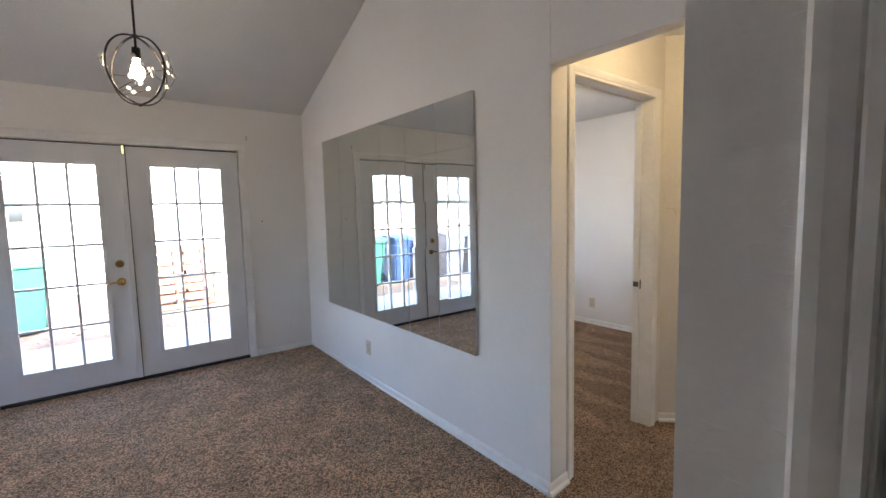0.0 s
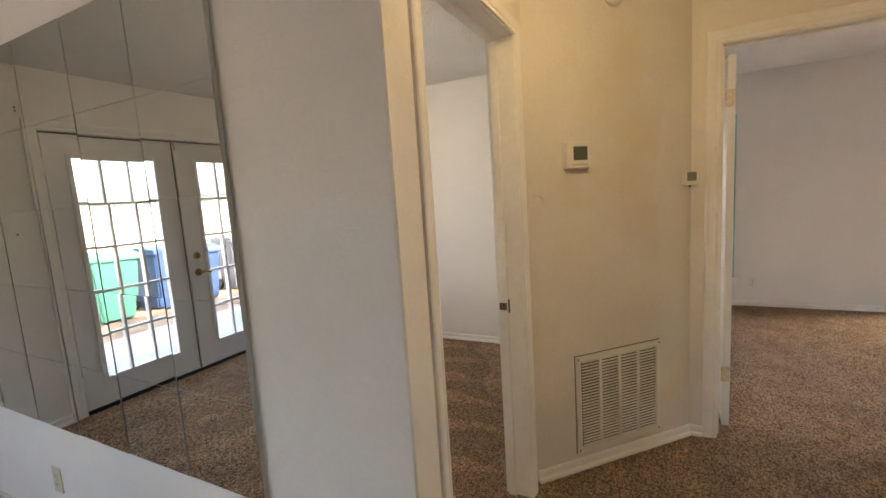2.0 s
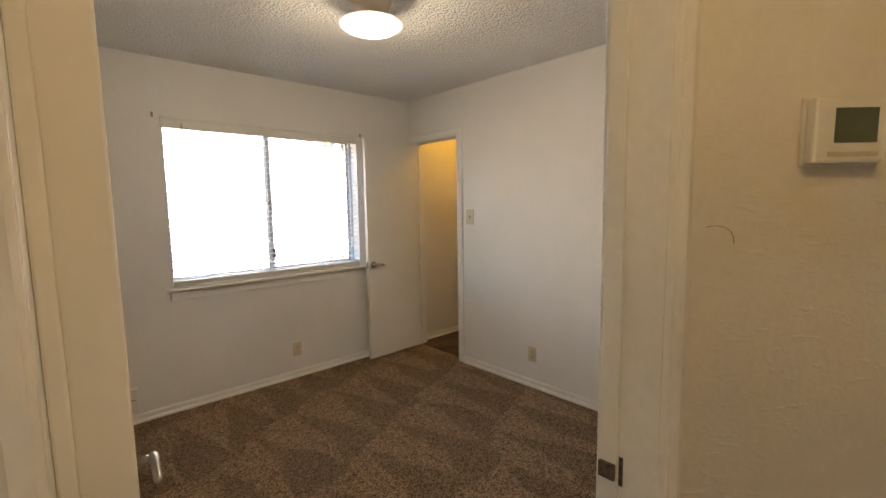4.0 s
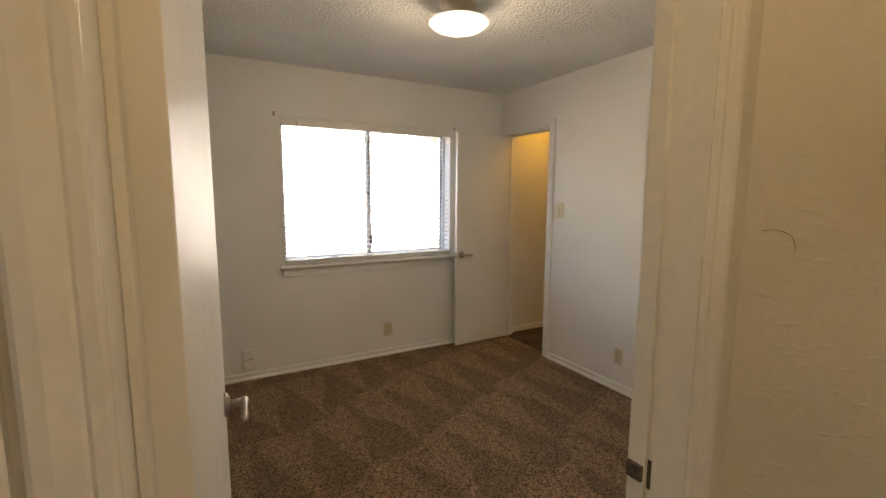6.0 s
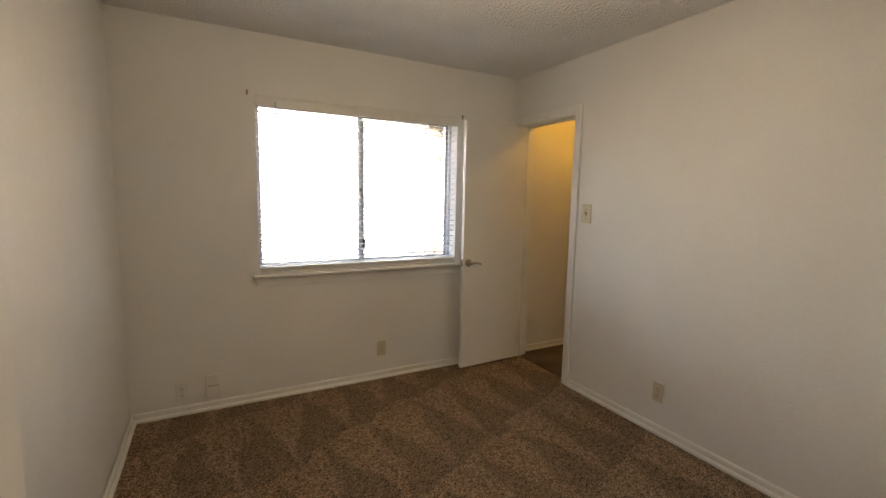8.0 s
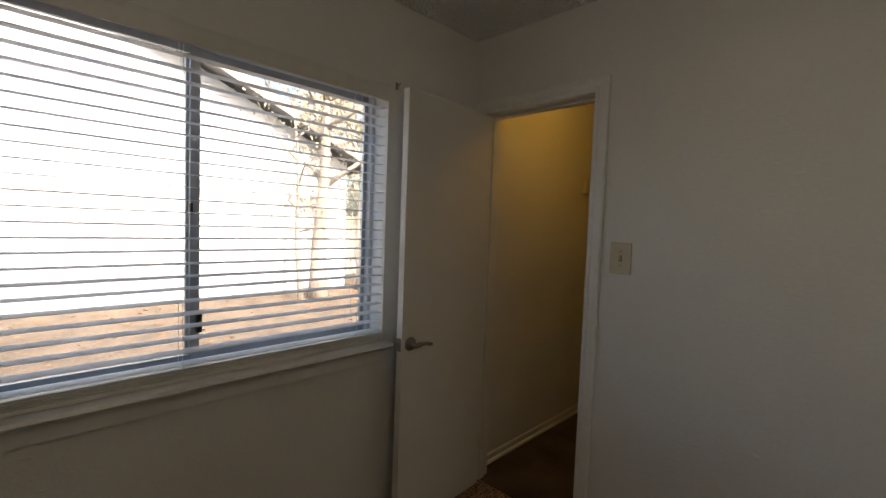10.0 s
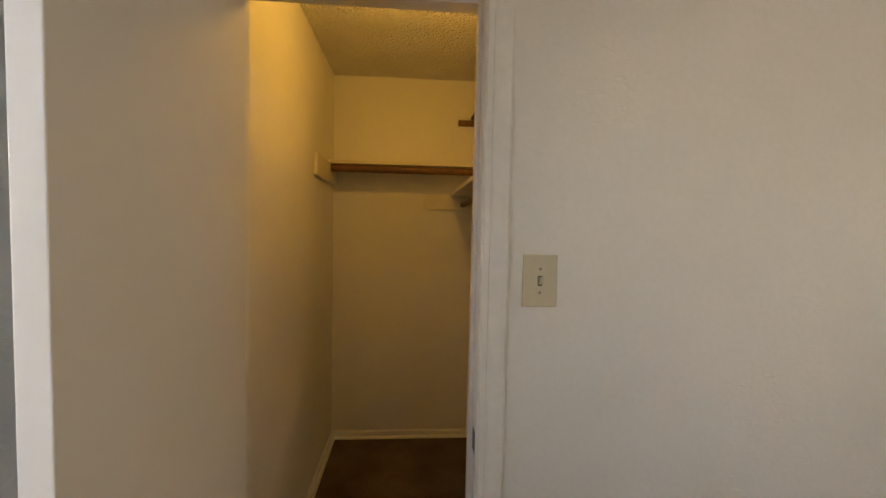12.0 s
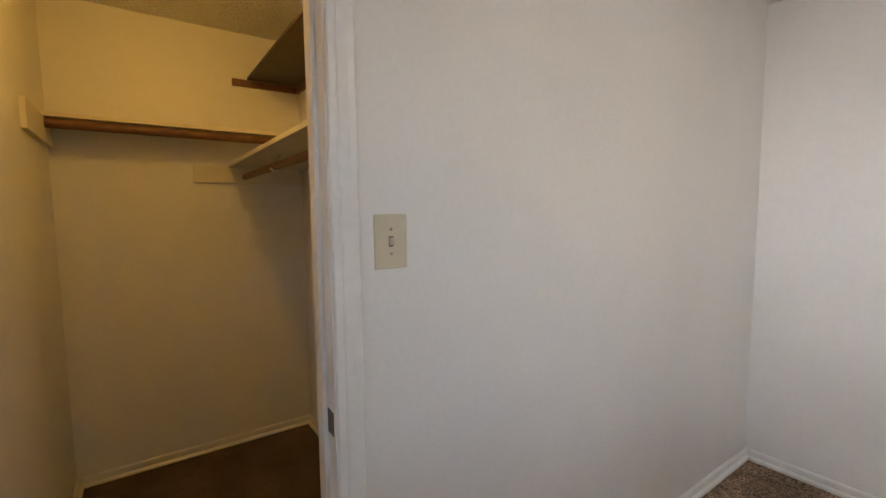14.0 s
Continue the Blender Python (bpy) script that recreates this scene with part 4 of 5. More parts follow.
def blind(m, width, z0, z1, pitch, tilt, label, slat_w=0.050, wand=True, depth=0.055):
    """A horizontal blind: head rail with valance, slats, ladder cords, stacked bottom rail. Local x along, y out to the room."""
    ob = thing("window_blind", m, label, "blind")
    part("head_rail", box(B(), 0.004, width - 0.004, -0.052, -0.006, z1 - 0.042, z1 - 0.002, 0.002), M_WPLASTIC, ob)
    part("valance", prism(B(), [(-0.004, z1 - 0.070), (0.004, z1 - 0.068), (0.006, z1 - 0.020), (0.010, z1 - 0.008), (0.008, z1), (-0.004, z1)], "x", 0.002, width - 0.002), M_WPLASTIC, ob)
    bm = B()
    n = 7
    top, bot = [], []
    for i in range(n):
        s = (i / (n - 1) - 0.5)
        y = s * slat_w
        zz = 0.0018 * (1 - (2 * s) ** 2)
        for lst, dz in ((top, 0.0009), (bot, -0.0009)):
            lst.append([bm.verts.new((x, y, zz + dz)) for x in (0.006, width - 0.006)])
    for lst in (top, bot):
        for p, q in zip(lst, lst[1:]):
            bm.faces.new((p[0], p[1], q[1], q[0]))
    for i in (0, n - 1):
        bm.faces.new((top[i][0], top[i][1], bot[i][1], bot[i][0]))
    for e in (0, 1):
        for i in range(n - 1):
            bm.faces.new((top[i][e], top[i + 1][e], bot[i + 1][e], bot[i][e]))
    bmesh.ops.rotate(bm, verts=bm.verts, cent=(0, 0, 0), matrix=Matrix.Rotation(radians(tilt), 3, "X"))
    me = mesh_of("slat", bm, M_BLIND)
    zs, z = [], z0 + 0.055
    while z < z1 - 0.075:
        zs.append(z)
        z += pitch
    srng = random.Random(int(width * 1000))
    for z in zs:
        s = new("slat", me)
        s.parent = ob
        s.matrix_basis = pose(0, -0.030, z, srng.uniform(-0.6, 0.6), srng.uniform(-0.07, 0.07), 0)
    for k in range(4):
        part("spare_slat", box(B(), 0.006, width - 0.006, -0.055, -0.005, z0 + 0.018 + k * 0.007, z0 + 0.0225 + k * 0.007, 0.0008), M_WPLASTIC, ob)
    part("bottom_rail", box(B(), 0.006, width - 0.006, -0.056, -0.004, z0 + 0.001, z0 + 0.016, 0.003), M_WPLASTIC, ob)
    for x in (0.14, width * 0.5 - 0.07, width - 0.14):
        for y in (-0.056, -0.004):
            part("ladder_cord", tube(B(), [(x, y, z0 + 0.01), (x, y, z1 - 0.05)], 0.0009, 5), M_BLIND, ob)
    if wand:
        part("tilt_wand", tube(B(), [(0.125, 0.010, z1 - 0.04), (0.125, 0.014, z1 - 0.12), (0.127, 0.012, z1 - 0.82)], 0.0042, 6), M_ALU, ob, "clear grey plastic wand")
    return ob


blind(pose(wx0, YW, 0, 0, 0, 0) @ Matrix.Diagonal((1, -1, 1, 1)), wx1 - wx0, wz0, wz1, 0.0425, -3.0, "white two-inch horizontal blind, slats open, over the window")

for x, z in ((2.690, 2.062), (4.283, 2.066)):
    ob = thing("curtain_hook", pose(x, YW, z), "small dark metal curtain bracket above the window", "hook", group="curtain brackets")
    bm = B()
    box(bm, -0.007, 0.007, -0.003, -0.0005, -0.018, 0.014, 0.001)
    tube(bm, [(0, -0.003, 0), (0, -0.022, 0), (0, -0.026, 0.010)], 0.003, 8)
    part("bracket", bm, M_STEEL, ob)
for x, z in ((1.345, 2.127), (1.345, 2.105), (1.443, 1.345)):
    ob = thing("wall_anchor", pose(x, YF, z), "tiny dark screw anchor stuck in the wall", "screw")
    part("anchor", cyl(B(), (0, -0.0005, 0), (0, -0.006, 0), 0.007, 0.004, 10), M_STEEL, ob)

# second bedroom window
win = thing("window_2", pose(X2, 0, 0), "tall window with a teal frame in the second bedroom", "window", kind="structure")
a, c, za, zc = W2
for b4 in ((a, a + 0.035, za, zc), (c - 0.035, c, za, zc), (a + 0.035, c - 0.035, za, za + 0.035), (a + 0.035, c - 0.035, zc - 0.035, zc), (a + 0.035, c - 0.035, 1.16, 1.20)):
    part("window_frame", box(B(), 0.075, 0.12, b4[0], b4[1], b4[2], b4[3], 0.003), M_TEAL, win, "teal painted frame")
part("reveal_trim", box(B(), 0.002, 0.075, a - 0.0005, a + 0.014, za, zc), M_TEAL, win)
bm = B()
bm.faces.new([bm.verts.new(p) for p in ((0.10, a + 0.03, za + 0.03), (0.10, c - 0.03, za + 0.03), (0.10, c - 0.03, zc - 0.03), (0.10, a + 0.03, zc - 0.03))])
pane = part("pane", bm, M_GLASS, win)
pane.visible_shadow = False
part("window_sill", box(B(), -0.035, 0.075, a - 0.04, c + 0.04, za - 0.022, za - 0.001, 0.004), M_TRIM, win)
part("apron", box(B(), -0.014, -0.001, a - 0.02, c + 0.02, za - 0.075, za - 0.023, 0.003), M_TRIM, win)
blind(basis((X2 + 0.004, c - 0.016, 0), (0, -1, 0), (-1, 0, 0)), c - a - 0.03, za, zc, 0.042, -14.0, "white horizontal blind over the teal window", wand=False)

# ---- lamps ----
dome = thing("ceiling_lamp", pose(3.362, 3.469, ZC), "glowing white glass dome ceiling lamp with a finial", "ceiling lamp")
part("canopy", lathe(B(), [(0.0, -0.0005), (0.095, -0.0005), (0.100, -0.012), (0.090, -0.045), (0.030, -0.050), (0.0, -0.050)], 40), M_TAN, dome, "metal canopy tinted tan for the shadow ring above the dome", smooth=True)
part("shade", lathe(B(), [(0.149, -0.119), (0.153, -0.123), (0.147, -0.130), (0.121, -0.146), (0.083, -0.158), (0.041, -0.165), (0.009, -0.167), (0.0, -0.167)], 48), M_DOME, dome, "lit opal glass dome", smooth=True)
# disc added to keep the dome's glow off the ceiling
part("pan", lathe(B(), [(0.0, -0.109), (0.110, -0.109), (0.147, -0.117), (0.147, -0.121), (0.0, -0.115)], 40), M_WPLASTIC, dome, "white disc added to block the dome's upward glow", smooth=True)
part("finial", lathe(B(), [(0.0, -0.190), (0.006, -0.187), (0.008, -0.180), (0.004, -0.175), (0.010, -0.170), (0.0, -0.166)], 16), M_NICKEL, dome, smooth=True)
part("stem", cyl(B(), (0, 0, -0.05), (0, 0, -0.165), 0.005, None, 10), M_NICKEL, dome)

PX, PY, PZ, PR = 0.445, 3.395, 2.170, 0.172
zc_top = 2.384 + 0.41 * (YF - PY)
pend = thing("pendant_lamp", pose(PX, PY, PZ), "round black wire orb pendant with crystal beads", "pendant lamp")
part("canopy", lathe(B(), [(0.0, zc_top - PZ + 0.02), (0.06, zc_top - PZ + 0.02), (0.06, zc_top - PZ - 0.04), (0.02, zc_top - PZ - 0.06), (0.0, zc_top - PZ - 0.06)], 24), M_BLACK, pend, smooth=True)
part("rod", cyl(B(), (0, 0, 0.150), (0, 0, zc_top - PZ - 0.05), 0.006, None, 10), M_BLACK, pend)
part("socket", cyl(B(), (0, 0, 0.060), (0, 0, 0.115), 0.021, 0.019, 20), M_BLACK, pend)
part("stem", cyl(B(), (0, 0, 0.112), (0, 0, 0.175), 0.006, None, 10), M_BLACK, pend)
part("bulb", lathe(B(), [(0.0, -0.048), (0.018, -0.043), (0.029, -0.026), (0.032, -0.008), (0.026, 0.020), (0.016, 0.045), (0.014, 0.060)], 24), M_BULB, pend, "lit warm bulb", smooth=True)


def ring(m, r, tub):
    bm = B()
    seg, sub = 64, 8
    rows_ = []
    for i in range(seg):
        t = i * math.tau / seg
        rows_.append([bm.verts.new(m @ Vector(((r + tub * math.cos(q * math.tau / sub)) * math.cos(t), (r + tub * math.cos(q * math.tau / sub)) * math.sin(t), tub * 1.6 * math.sin(q * math.tau / sub)))) for q in range(sub)])
    for i in range(seg):
        u, v = rows_[i], rows_[(i + 1) % seg]
        for q in range(sub):
            bm.faces.new((u[q], u[(q + 1) % sub], v[(q + 1) % sub], v[q]))
    return bm


for rz in (38, 128):
    part("hoop", ring(pose(0, 0, 0, 90, 0, rz), PR, 0.0045), M_BLACK, pend, "dark bronze hoop", smooth=True)
part("top_boss", lathe(B(), [(0, PR - 0.010), (0.012, PR - 0.008), (0.014, PR + 0.006), (0.006, PR + 0.014), (0.0, PR + 0.014)], 16), M_BLACK, pend, smooth=True)
part("bottom_boss", lathe(B(), [(0, -PR - 0.012), (0.010, -PR - 0.008), (0.012, -PR + 0.002), (0.0, -PR + 0.008)], 16), M_BLACK, pend, smooth=True)
brng = random.Random(5)
bead_bm = bmesh.new()
bmesh.ops.create_icosphere(bead_bm, subdivisions=2, radius=0.011)
for v in bead_bm.verts:
    v.co.z *= 1.35
bead_mesh = mesh_of("crystal_bead", bead_bm, M_CRYSTAL)
for i in range(11):
    # a thin vine that springs from a hoop and curls round the orb, with beads along it
    a0 = radians(38 + 90 * (i % 4)) + brng.uniform(-0.1, 0.1)
    h0, h1 = brng.uniform(-0.75, 0.35), brng.uniform(0.25, 0.6)
    turn = brng.choice((-1, 1)) * brng.uniform(0.8, 1.25)
    pts = []
    for k in range(9):
        f = k / 8
        zz = max(-0.93, min(0.9, h0 + h1 * f - 0.10 * math.sin(f * math.pi)))
        rr = PR * (1.0 - 0.10 * math.sin(f * math.pi))
        aa = a0 + turn * f
        pts.append(Vector((rr * math.sqrt(1 - zz * zz) * math.cos(aa), rr * math.sqrt(1 - zz * zz) * math.sin(aa), rr * zz)))
    part("vine_wire", tube(B(), pts, 0.0017, 6), M_BLACK, pend, smooth=True)
    for k in (4, 8) if i % 3 else (3, 6, 8):
        bead = new("crystal_bead", bead_mesh)
        bead.parent = pend
        bead.matrix_basis = Matrix.Translation(pts[k] * 0.97) @ pose(0, 0, 0, brng.uniform(-50, 50), brng.uniform(-50, 50), 0)

# hall and closet lamps on their ceilings
ob = thing("hall_lamp", pose(2.36, 1.30, ZC), "small porcelain hall lamp holder with a warm bulb", "ceiling lamp")
part("holder", lathe(B(), [(0.0, -0.0005), (0.055, -0.0005), (0.055, -0.012), (0.030, -0.040), (0.020, -0.045), (0.0, -0.045)], 24), M_WPLASTIC, ob, smooth=True)
ob = thing("closet_lamp", pose(5.42, 4.50, 2.43), "small porcelain closet lamp holder with a warm bulb", "ceiling lamp")
part("holder", lathe(B(), [(0.0, -0.0005), (0.055, -0.0005), (0.055, -0.012), (0.030, -0.040), (0.020, -0.045), (0.0, -0.045)], 24), M_WPLASTIC, ob, smooth=True)

# ---- closet shelves ----
sh = thing("closet_shelf", pose(0, 0, 0), "cream painted shelf on cleats along the closet's back wall", "shelf")
part("board", box(B(), 6.478, XK - 0.001, YK0 + 0.002, YK1 - 0.002, 1.830, 1.850, 0.002), M_SHELF, sh)
part("end_cleat", box(B(), 6.095, XK - 0.003, YK1 - 0.020, YK1 - 0.0005, 1.715, 1.829, 0.002), M_SHELF, sh)
rod = thing("closet_rod", pose(0, 0, 0), "brown stained wooden hanging rod under the shelf", "closet rod")
part("rod", cyl(B(), (6.495, YK0 + 0.003, 1.802), (6.495, YK1 - 0.020, 1.802), 0.0225, None, 20), M_WOOD, rod)

sh = thing("closet_shelf", pose(0, 0, 0), "cream painted shelf along the closet's side wall", "shelf")
part("board", box(B(), XE + 0.125, XK - 0.001, YK0 + 0.001, 4.288, 1.662, 1.682, 0.002), M_SHELF, sh)
part("back_cleat", box(B(), XK - 0.020, XK - 0.0005, YK0 + 0.001, 4.464, 1.570, 1.661, 0.001), M_SHELF, sh)
rod = thing("closet_rod", pose(0, 0, 0), "brown stained wooden hanging rod on a bracket", "closet rod")
part("rod", cyl(B(), (XE + 0.125, 4.212, 1.604), (6.62, 4.212, 1.604), 0.0170, None, 20), M_WOOD, rod)
bm = B()
tube(bm, [(5.95, 4.188, 1.661), (5.95, 4.190, 1.592), (5.95, 4.212, 1.581), (5.95, 4.236, 1.594)], 0.005, 8)
part("bracket", bm, M_WPLASTIC, rod, "white metal bracket", smooth=True)

sh = thing("closet_shelf", pose(0, 0, 0), "dark board laid on brown cleats near the ceiling", "shelf")
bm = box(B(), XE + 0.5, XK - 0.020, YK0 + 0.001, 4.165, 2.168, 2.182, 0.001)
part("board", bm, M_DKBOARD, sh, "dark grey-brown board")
part("back_cleat", box(B(), XK - 0.020, XK - 0.0005, YK0 + 0.020, 4.245, 2.130, 2.167, 0.001), M_WOOD, sh)
part("side_cleat", box(B(), 6.20, XK - 0.001, YK0 + 0.0005, YK0 + 0.019, 2.130, 2.167, 0.001), M_WOOD, sh)

# unseen windows added to brighten the living room and the second bedroom
for nm, m, w, z0_, z1_, lab in (("window_3", basis((-3.0, 4.6, 0), (0, -1, 0), (1, 0, 0)), 1.8, 0.85, 2.05, "unseen aluminium window added to light the living room"),
                                ("window_4", basis((X2, -1.25, 0), (0, -1, 0), (-1, 0, 0)), 1.1, 0.30, 2.06, "unseen aluminium window added to light the second bedroom"),
                                ("window_5", basis((4.2, -2.6, 0), (1, 0, 0), (0, 1, 0)), 0.7, 0.9, 1.5, "unseen aluminium south window added to let sun into the second bedroom")):
    wn_ = thing(nm, m, lab, "window", kind="structure")
    for b4 in ((0.0, 0.04, z0_, z1_), (w - 0.04, w, z0_, z1_), (0.04, w - 0.04, z0_, z0_ + 0.04), (0.04, w - 0.04, z1_ - 0.04, z1_), (w / 2 - 0.02, w / 2 + 0.02, z0_ + 0.04, z1_ - 0.04)):
        part("window_frame", box(B(), b4[0], b4[1], -0.10, -0.06, b4[2], b4[3], 0.003), M_ALU, wn_)

# hairline cracks in the hall paint
for s, z, pts in ((along_diag(3.072), 1.385, [(-0.03, 0.004), (-0.012, 0.006), (0.004, 0.003), (0.016, -0.004), (0.022, -0.016), (0.024, -0.030)]),):
    bm = tube(B(), [(u, 0.0006, v) for u, v in pts], 0.0007, 5)
    ob = new("wall_crack", mesh_of("wall_crack", bm, M_STEEL))
    ob.matrix_world = on_diag(s, z)
    tagged(ob, "hairline crack in the cream hall paint", "crack", kind="structure")

# ---- outdoors ----
GZ = -0.16
bm = B()
box(bm, -300, 300, 5.2, 500, GZ - 0.3, GZ)
struct("ground", bm, M_DIRT, "bare earth yard strewn with dry leaves", "ground")
bm = B()
box(bm, -300, 300, -300, 5.2, GZ - 0.3, GZ - 0.005)
struct("ground_front", bm, M_DIRT, "bare earth round the house", "ground")
struct("patio_slab", box(B(), -3.0, 2.4, YF + 0.17, 7.1, GZ, -0.03, 0.01), M_CONCRETE, "pale concrete patio slab by the doors", "patio")

# dry leaves
bm = B()
lr = random.Random(3)
for _ in range(5200):
    x, y = lr.uniform(-5, 12), lr.uniform(7.0, 13.0)
    r, a, t = lr.uniform(0.018, 0.05), lr.uniform(0, 6.28), lr.uniform(-0.5, 0.5)
    c, s = math.cos(a), math.sin(a)
    z = GZ + 0.006 + lr.uniform(0, 0.02)
    vs = [bm.verts.new((x + r * (c * u - s * v), y + r * (s * u + c * v), z + r * w)) for u, v, w in ((-1, 0, 0.05), (0, -0.45, t * 0.4), (1, 0, 0.15), (0, 0.45, -t * 0.4 + 0.2))]
    bm.faces.new(vs)
ob = new("leaf_litter", mesh_of("leaf_litter", bm, M_LEAF))
tagged(ob, "scattered dry brown leaves on the ground", "leaves", kind="stuff")

# neighbour's house: gable wall with lap siding
house = thing("neighbour_house", pose(0, 12.4, GZ), "pale lap-sided neighbouring house with a gabled roof", "house")


def roof_z(x):
    return 2.85 + 0.42 * (9.2 - x)


bm = B()
prism(bm, [(-1.0, 0.0), (8.7, 0.0), (8.7, roof_z(8.7) + GZ), (3.0, roof_z(3.0)), (-1.0, roof_z(7.0))], "y", 0.0, 0.2)
part("wall", bm, M_SIDING, house)
for k in range(26):
    z = 0.10 + k * 0.18
    x1 = min(8.7, 9.2 - (z - 2.6) / 0.42) if z > 2.6 else 8.7
    x0 = -1.0 if z < 3.6 else max(-1.0, -1.0 + (z - 3.6) / 0.42)
    if x1 - x0 < 0.3:
        continue
    part("siding_board", prism(B(), [(-0.022, z), (-0.003, z + 0.178), (-0.0005, z + 0.178), (-0.0005, z)], "x", x0, x1), M_SIDING, house)
for a, b in (((9.3, roof_z(9.3)), (2.9, roof_z(2.9))), ((2.9, roof_z(2.9)), (-1.6, roof_z(2.9) - 0.42 * 4.5))):
    part("roof", prism(B(), [(a[0], a[1]), (b[0], b[1]), (b[0], b[1] + 0.14), (a[0], a[1] + 0.14)], "y", -0.45, 6.0), M_ROOF, house, "grey shingle roof")
    part("fascia", prism(B(), [(a[0], a[1] - 0.06), (b[0], b[1] - 0.06), (b[0], b[1] + 0.15), (a[0], a[1] + 0.15)], "y", -0.48, -0.451), M_FENCE, house, "grey weathered fascia board")

# weathered fences
def fence(x0, x1, y, h):
    ob = thing("fence", pose(0, y, GZ), "weathered grey wooden board fence", "fence", group="yard fences")
    n = int((x1 - x0) / 0.15)
    bm = prism(B(), [(0.0, 0.0), (0.138, 0.0), (0.138, h - 0.03), (0.11, h), (0.028, h), (0.0, h - 0.03)], "y", 0.0, 0.018)
    me = mesh_of("board", bm, M_FENCE)
    for i in range(n):
        o = new("board", me)
        o.parent = ob
        o.location = (x0 + 0.15 * i, 0, lr.uniform(-0.02, 0.02) + 0.025)
    for z in (0.35, h - 0.35):
        part("rail", box(B(), x0, x1, 0.0185, 0.06, z, z + 0.08), M_FENCE, ob)
    for i in range(int((x1 - x0) / 2.4) + 1):
        part("post", box(B(), x0 + 2.4 * i, x0 + 2.4 * i + 0.09, 0.061, 0.15, 0, h + 0.05, 0.005), M_FENCE, ob)
    return ob


fence(-9.5, -1.1, 11.6, 1.75)
fence(9.4, 16.0, 14.6, 1.75)


def bin_(x, y, rz, material, label, h=0.98):
    """A wheeled refuse bin: tapered tub, lid, handle, two wheels."""
    ob = thing("wheelie_bin", pose(x, y, GZ, 0, 0, rz), label, "bin", group="bins in the yard")
    bm = B()
    vs0 = [bm.verts.new(p) for p in ((-0.22, -0.24, 0.03), (0.22, -0.24, 0.03), (0.22, 0.22, 0.03), (-0.22, 0.22, 0.03))]
    vs1 = [bm.verts.new(p) for p in ((-0.29, -0.34, h), (0.29, -0.34, h), (0.29, 0.32, h), (-0.29, 0.32, h))]
    bm.faces.new(vs0[::-1]), bm.faces.new(vs1)
    for i in range(4):
        bm.faces.new((vs0[i], vs0[(i + 1) % 4], vs1[(i + 1) % 4], vs1[i]))
    bmesh.ops.bevel(bm, geom=list(bm.edges), offset=0.025, segments=2, affect="EDGES")
    part("tub", bm, material, ob)
    part("rim", box(B(), -0.31, 0.31, -0.36, 0.33, h - 0.05, h + 0.005, 0.012), material, ob)
    bm = prism(B(), [(-0.37, h + 0.006), (0.33, h + 0.006), (0.33, h + 0.03), (0.05, h + 0.075), (-0.34, h + 0.04)], "x", -0.315, 0.315)
    bmesh.ops.bevel(bm, geom=list(bm.edges), offset=0.008, segments=1, affect="EDGES")
    part("lid", bm, material, ob)
    part("handle", tube(B(), [(-0.22, 0.33, h - 0.02), (-0.22, 0.40, h), (0.22, 0.40, h), (0.22, 0.33, h - 0.02)], 0.014, 8), material, ob)
    for s in (-1, 1):
        part("wheel", cyl(B(), (s * 0.23, 0.27, 0.11), (s * 0.29, 0.27, 0.11), 0.11, None, 20), M_RUBBER, ob)
    part("axle", cyl(B(), (-0.23, 0.27, 0.11), (0.23, 0.27, 0.11), 0.012, None, 8), M_STEEL, ob)
    return ob


bin_(-0.75, 8.75, 12, M_GREEN, "green plastic wheeled bin on the leaf-strewn yard")
bin_(-1.50, 8.85, -8, M_BLUE, "blue plastic wheeled recycling bin")
bin_(-2.10, 8.70, 18, M_BLUE, "blue plastic wheeled bin beside other bins", 0.90)
bin_(-3.05, 8.9, 4, M_GREY, "dark grey plastic wheeled bin")
bin_(-3.75, 8.8, -6, M_GREY, "dark grey plastic wheeled bin by the fence")


def pallet(x, y, rx, rz):
    """A shipping pallet stood on edge: deck boards, stringers."""
    ob = thing("pallet", pose(x, y, GZ, rx, 0, rz), "weathered wooden shipping pallet leaning upright", "pallet", group="leaning pallets")
    for i in range(7):
        z = 0.02 + i * 0.16
        part("deck_board", box(B(), -0.48, 0.48, -0.012, 0.008, z, z + 0.09, 0.003), M_PALLET, ob)
        if i % 2 == 0:
            part("deck_board", box(B(), -0.48, 0.48, 0.101, 0.12, z, z + 0.09, 0.003), M_PALLET, ob)
    for x_ in (-0.46, -0.019, 0.42):
        part("stringer", box(B(), x_, x_ + 0.038, 0.009, 0.100, 0.02, 1.07, 0.003), M_PALLET, ob)
    return ob


pallet(1.15, 9.0, -9, 8)
pallet(1.32, 9.22, -9, 3)


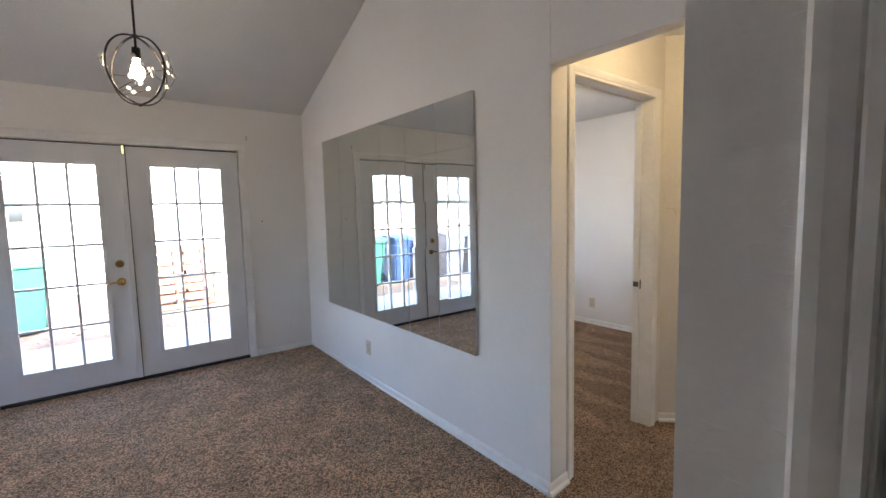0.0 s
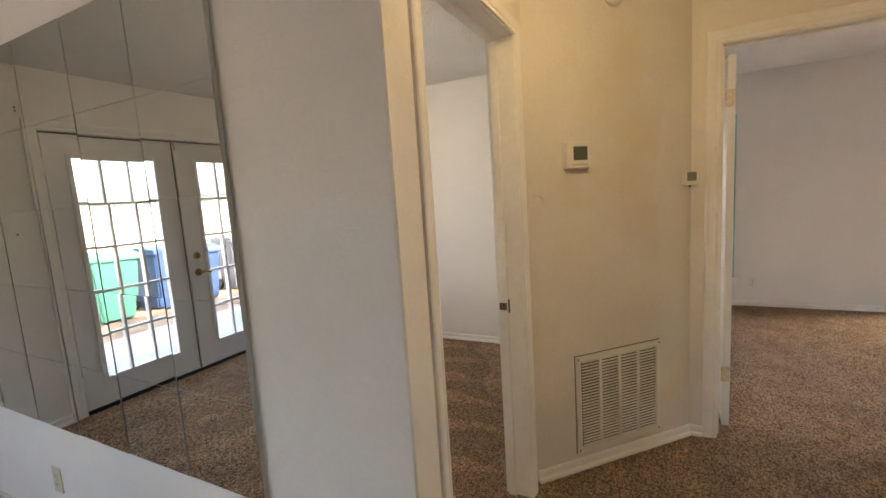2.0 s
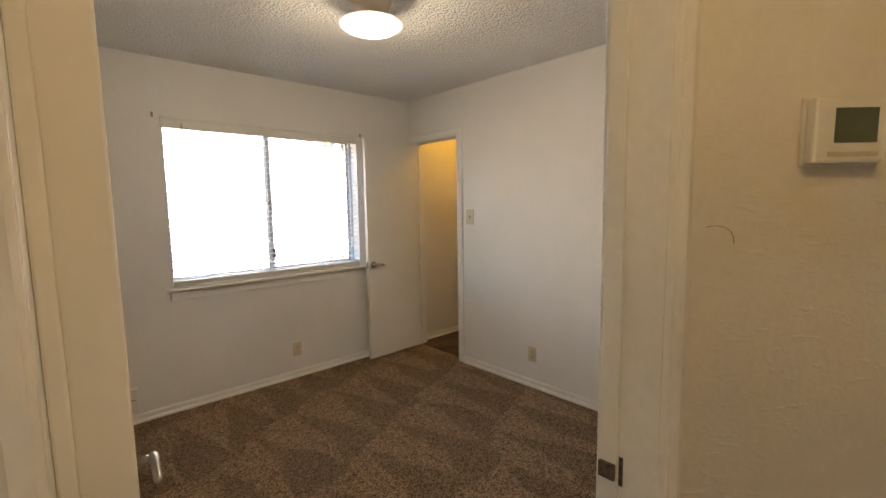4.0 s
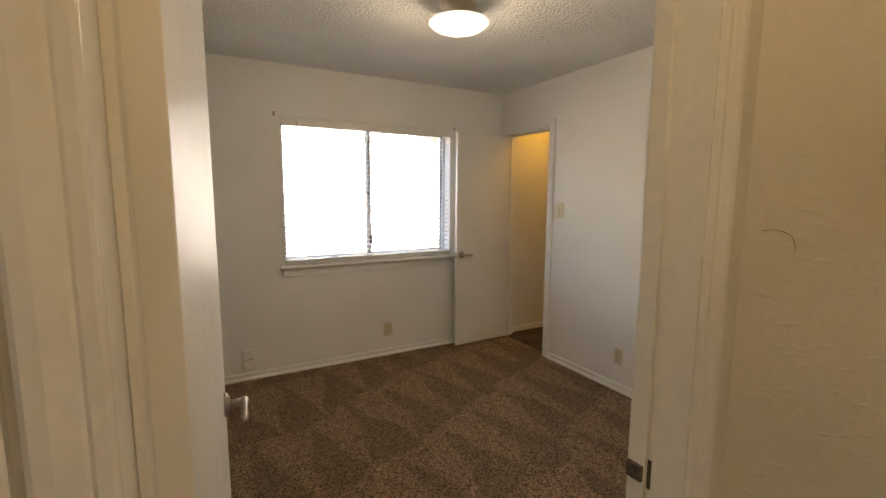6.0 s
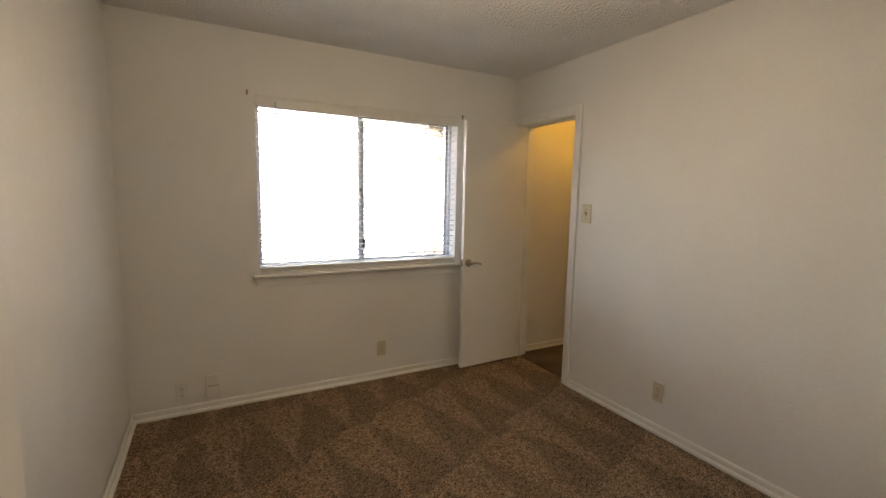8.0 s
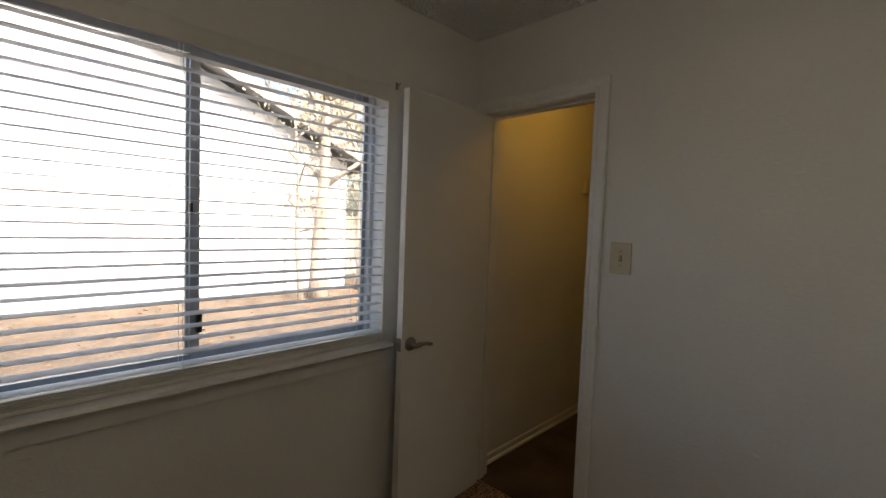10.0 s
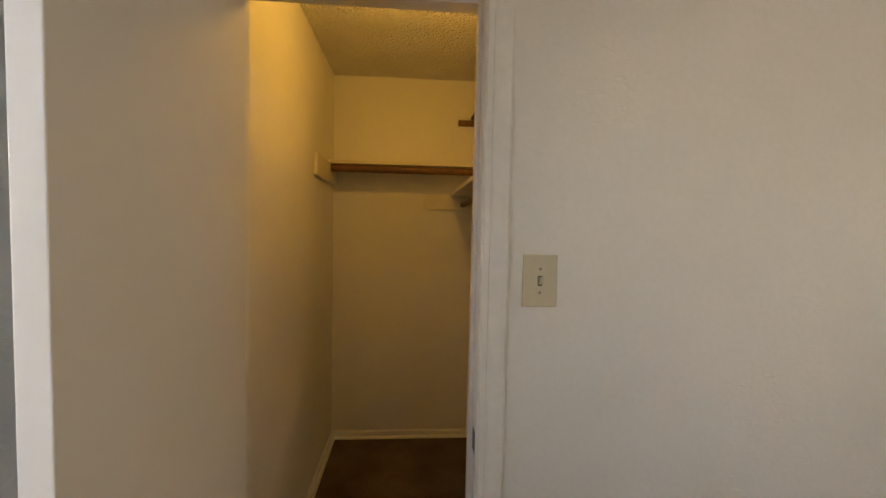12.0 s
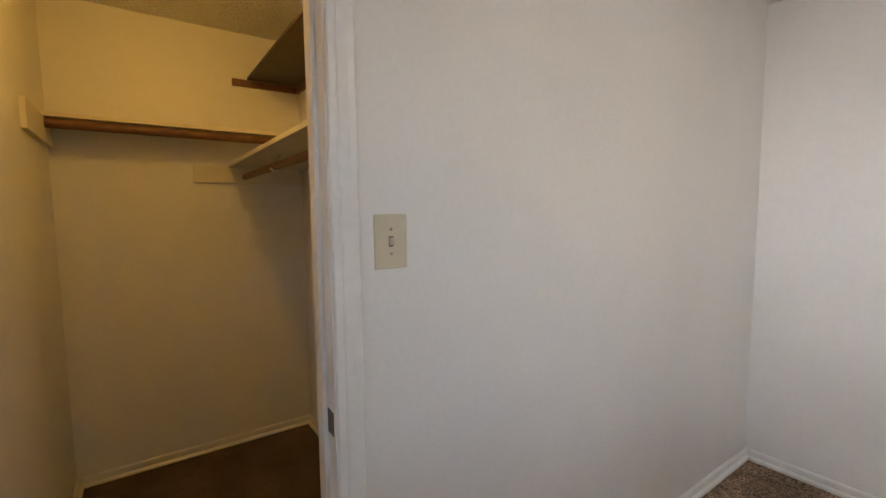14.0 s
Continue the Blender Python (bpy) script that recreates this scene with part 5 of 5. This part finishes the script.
def tree(x, y, h, r, seed, crown_r, leaves, lean=0.0, big=1.0):
    """A yard tree: tapered bent trunk, forked limbs, thin clumps of small leaves with gaps."""
    tr = random.Random(seed)
    ob = thing("tree", pose(x, y, GZ), "slender yard tree with sparse pale foliage", "tree", group="yard trees")
    pts, rad = [], []
    for i in range(9):
        f = i / 8
        pts.append(Vector((lean * f * f * h + 0.05 * math.sin(f * 7 + seed), 0.05 * math.cos(f * 6 + seed), f * h)))
        rad.append(r * (1.25 if i == 0 else 1 - 0.72 * f))
    part("trunk", tube(B(), pts, rad, 12), M_BARK, ob, smooth=True)
    tips = []
    for i in range(9):
        f = 0.38 + 0.6 * i / 8
        base = pts[min(8, int(f * 8))]
        a, up = tr.uniform(0, 6.28), tr.uniform(0.35, 0.95)
        ln = crown_r * tr.uniform(0.6, 1.1)
        mid = base + Vector((math.cos(a) * ln * 0.5, math.sin(a) * ln * 0.5, up * ln * 0.45))
        tip = base + Vector((math.cos(a + 0.3) * ln, math.sin(a + 0.3) * ln, up * ln))
        part("limb", tube(B(), [base, mid, tip], [r * 0.36, r * 0.22, r * 0.07], 8), M_BARK, ob, smooth=True)
        tips += [mid, tip, mid.lerp(tip, 0.5)]
    bm = B()
    for _ in range(leaves):
        c = tr.choice(tips) + Vector((tr.gauss(0, 0.28), tr.gauss(0, 0.28), tr.gauss(0, 0.24))) * crown_r * 0.55
        s = tr.uniform(0.025, 0.055) * big
        e = Euler((tr.uniform(0, 6), tr.uniform(0, 6), tr.uniform(0, 6))).to_matrix()
        bm.faces.new([bm.verts.new(c + e @ Vector(q) * s) for q in ((-1, 0, 0), (0, -0.45, 0.1), (1, 0, 0), (0, 0.45, 0.1))])
    part("crown", bm, M_CROWN, ob)
    return ob


tree(7.55, 11.5, 4.6, 0.17, 4, 1.7, 1500, 0.02)
tree(7.0, 11.3, 3.6, 0.055, 9, 1.1, 500, -0.05)
tree(8.9, 12.1, 4.0, 0.10, 15, 1.6, 1300, 0.06)
tree(11.5, 13.5, 5.0, 0.14, 21, 2.2, 2200, 0.0)
tree(10.2, 2.2, 4.5, 0.13, 33, 2.0, 1600, 0.0)
tree(9.8, 15.5, 5.5, 0.13, 41, 2.6, 5200, 0.0, 1.6)
tree(13.2, 15.0, 5.2, 0.14, 44, 2.6, 5200, 0.02, 1.6)
tree(8.3, 13.4, 5.0, 0.10, 47, 2.1, 3200, 0.03, 1.3)
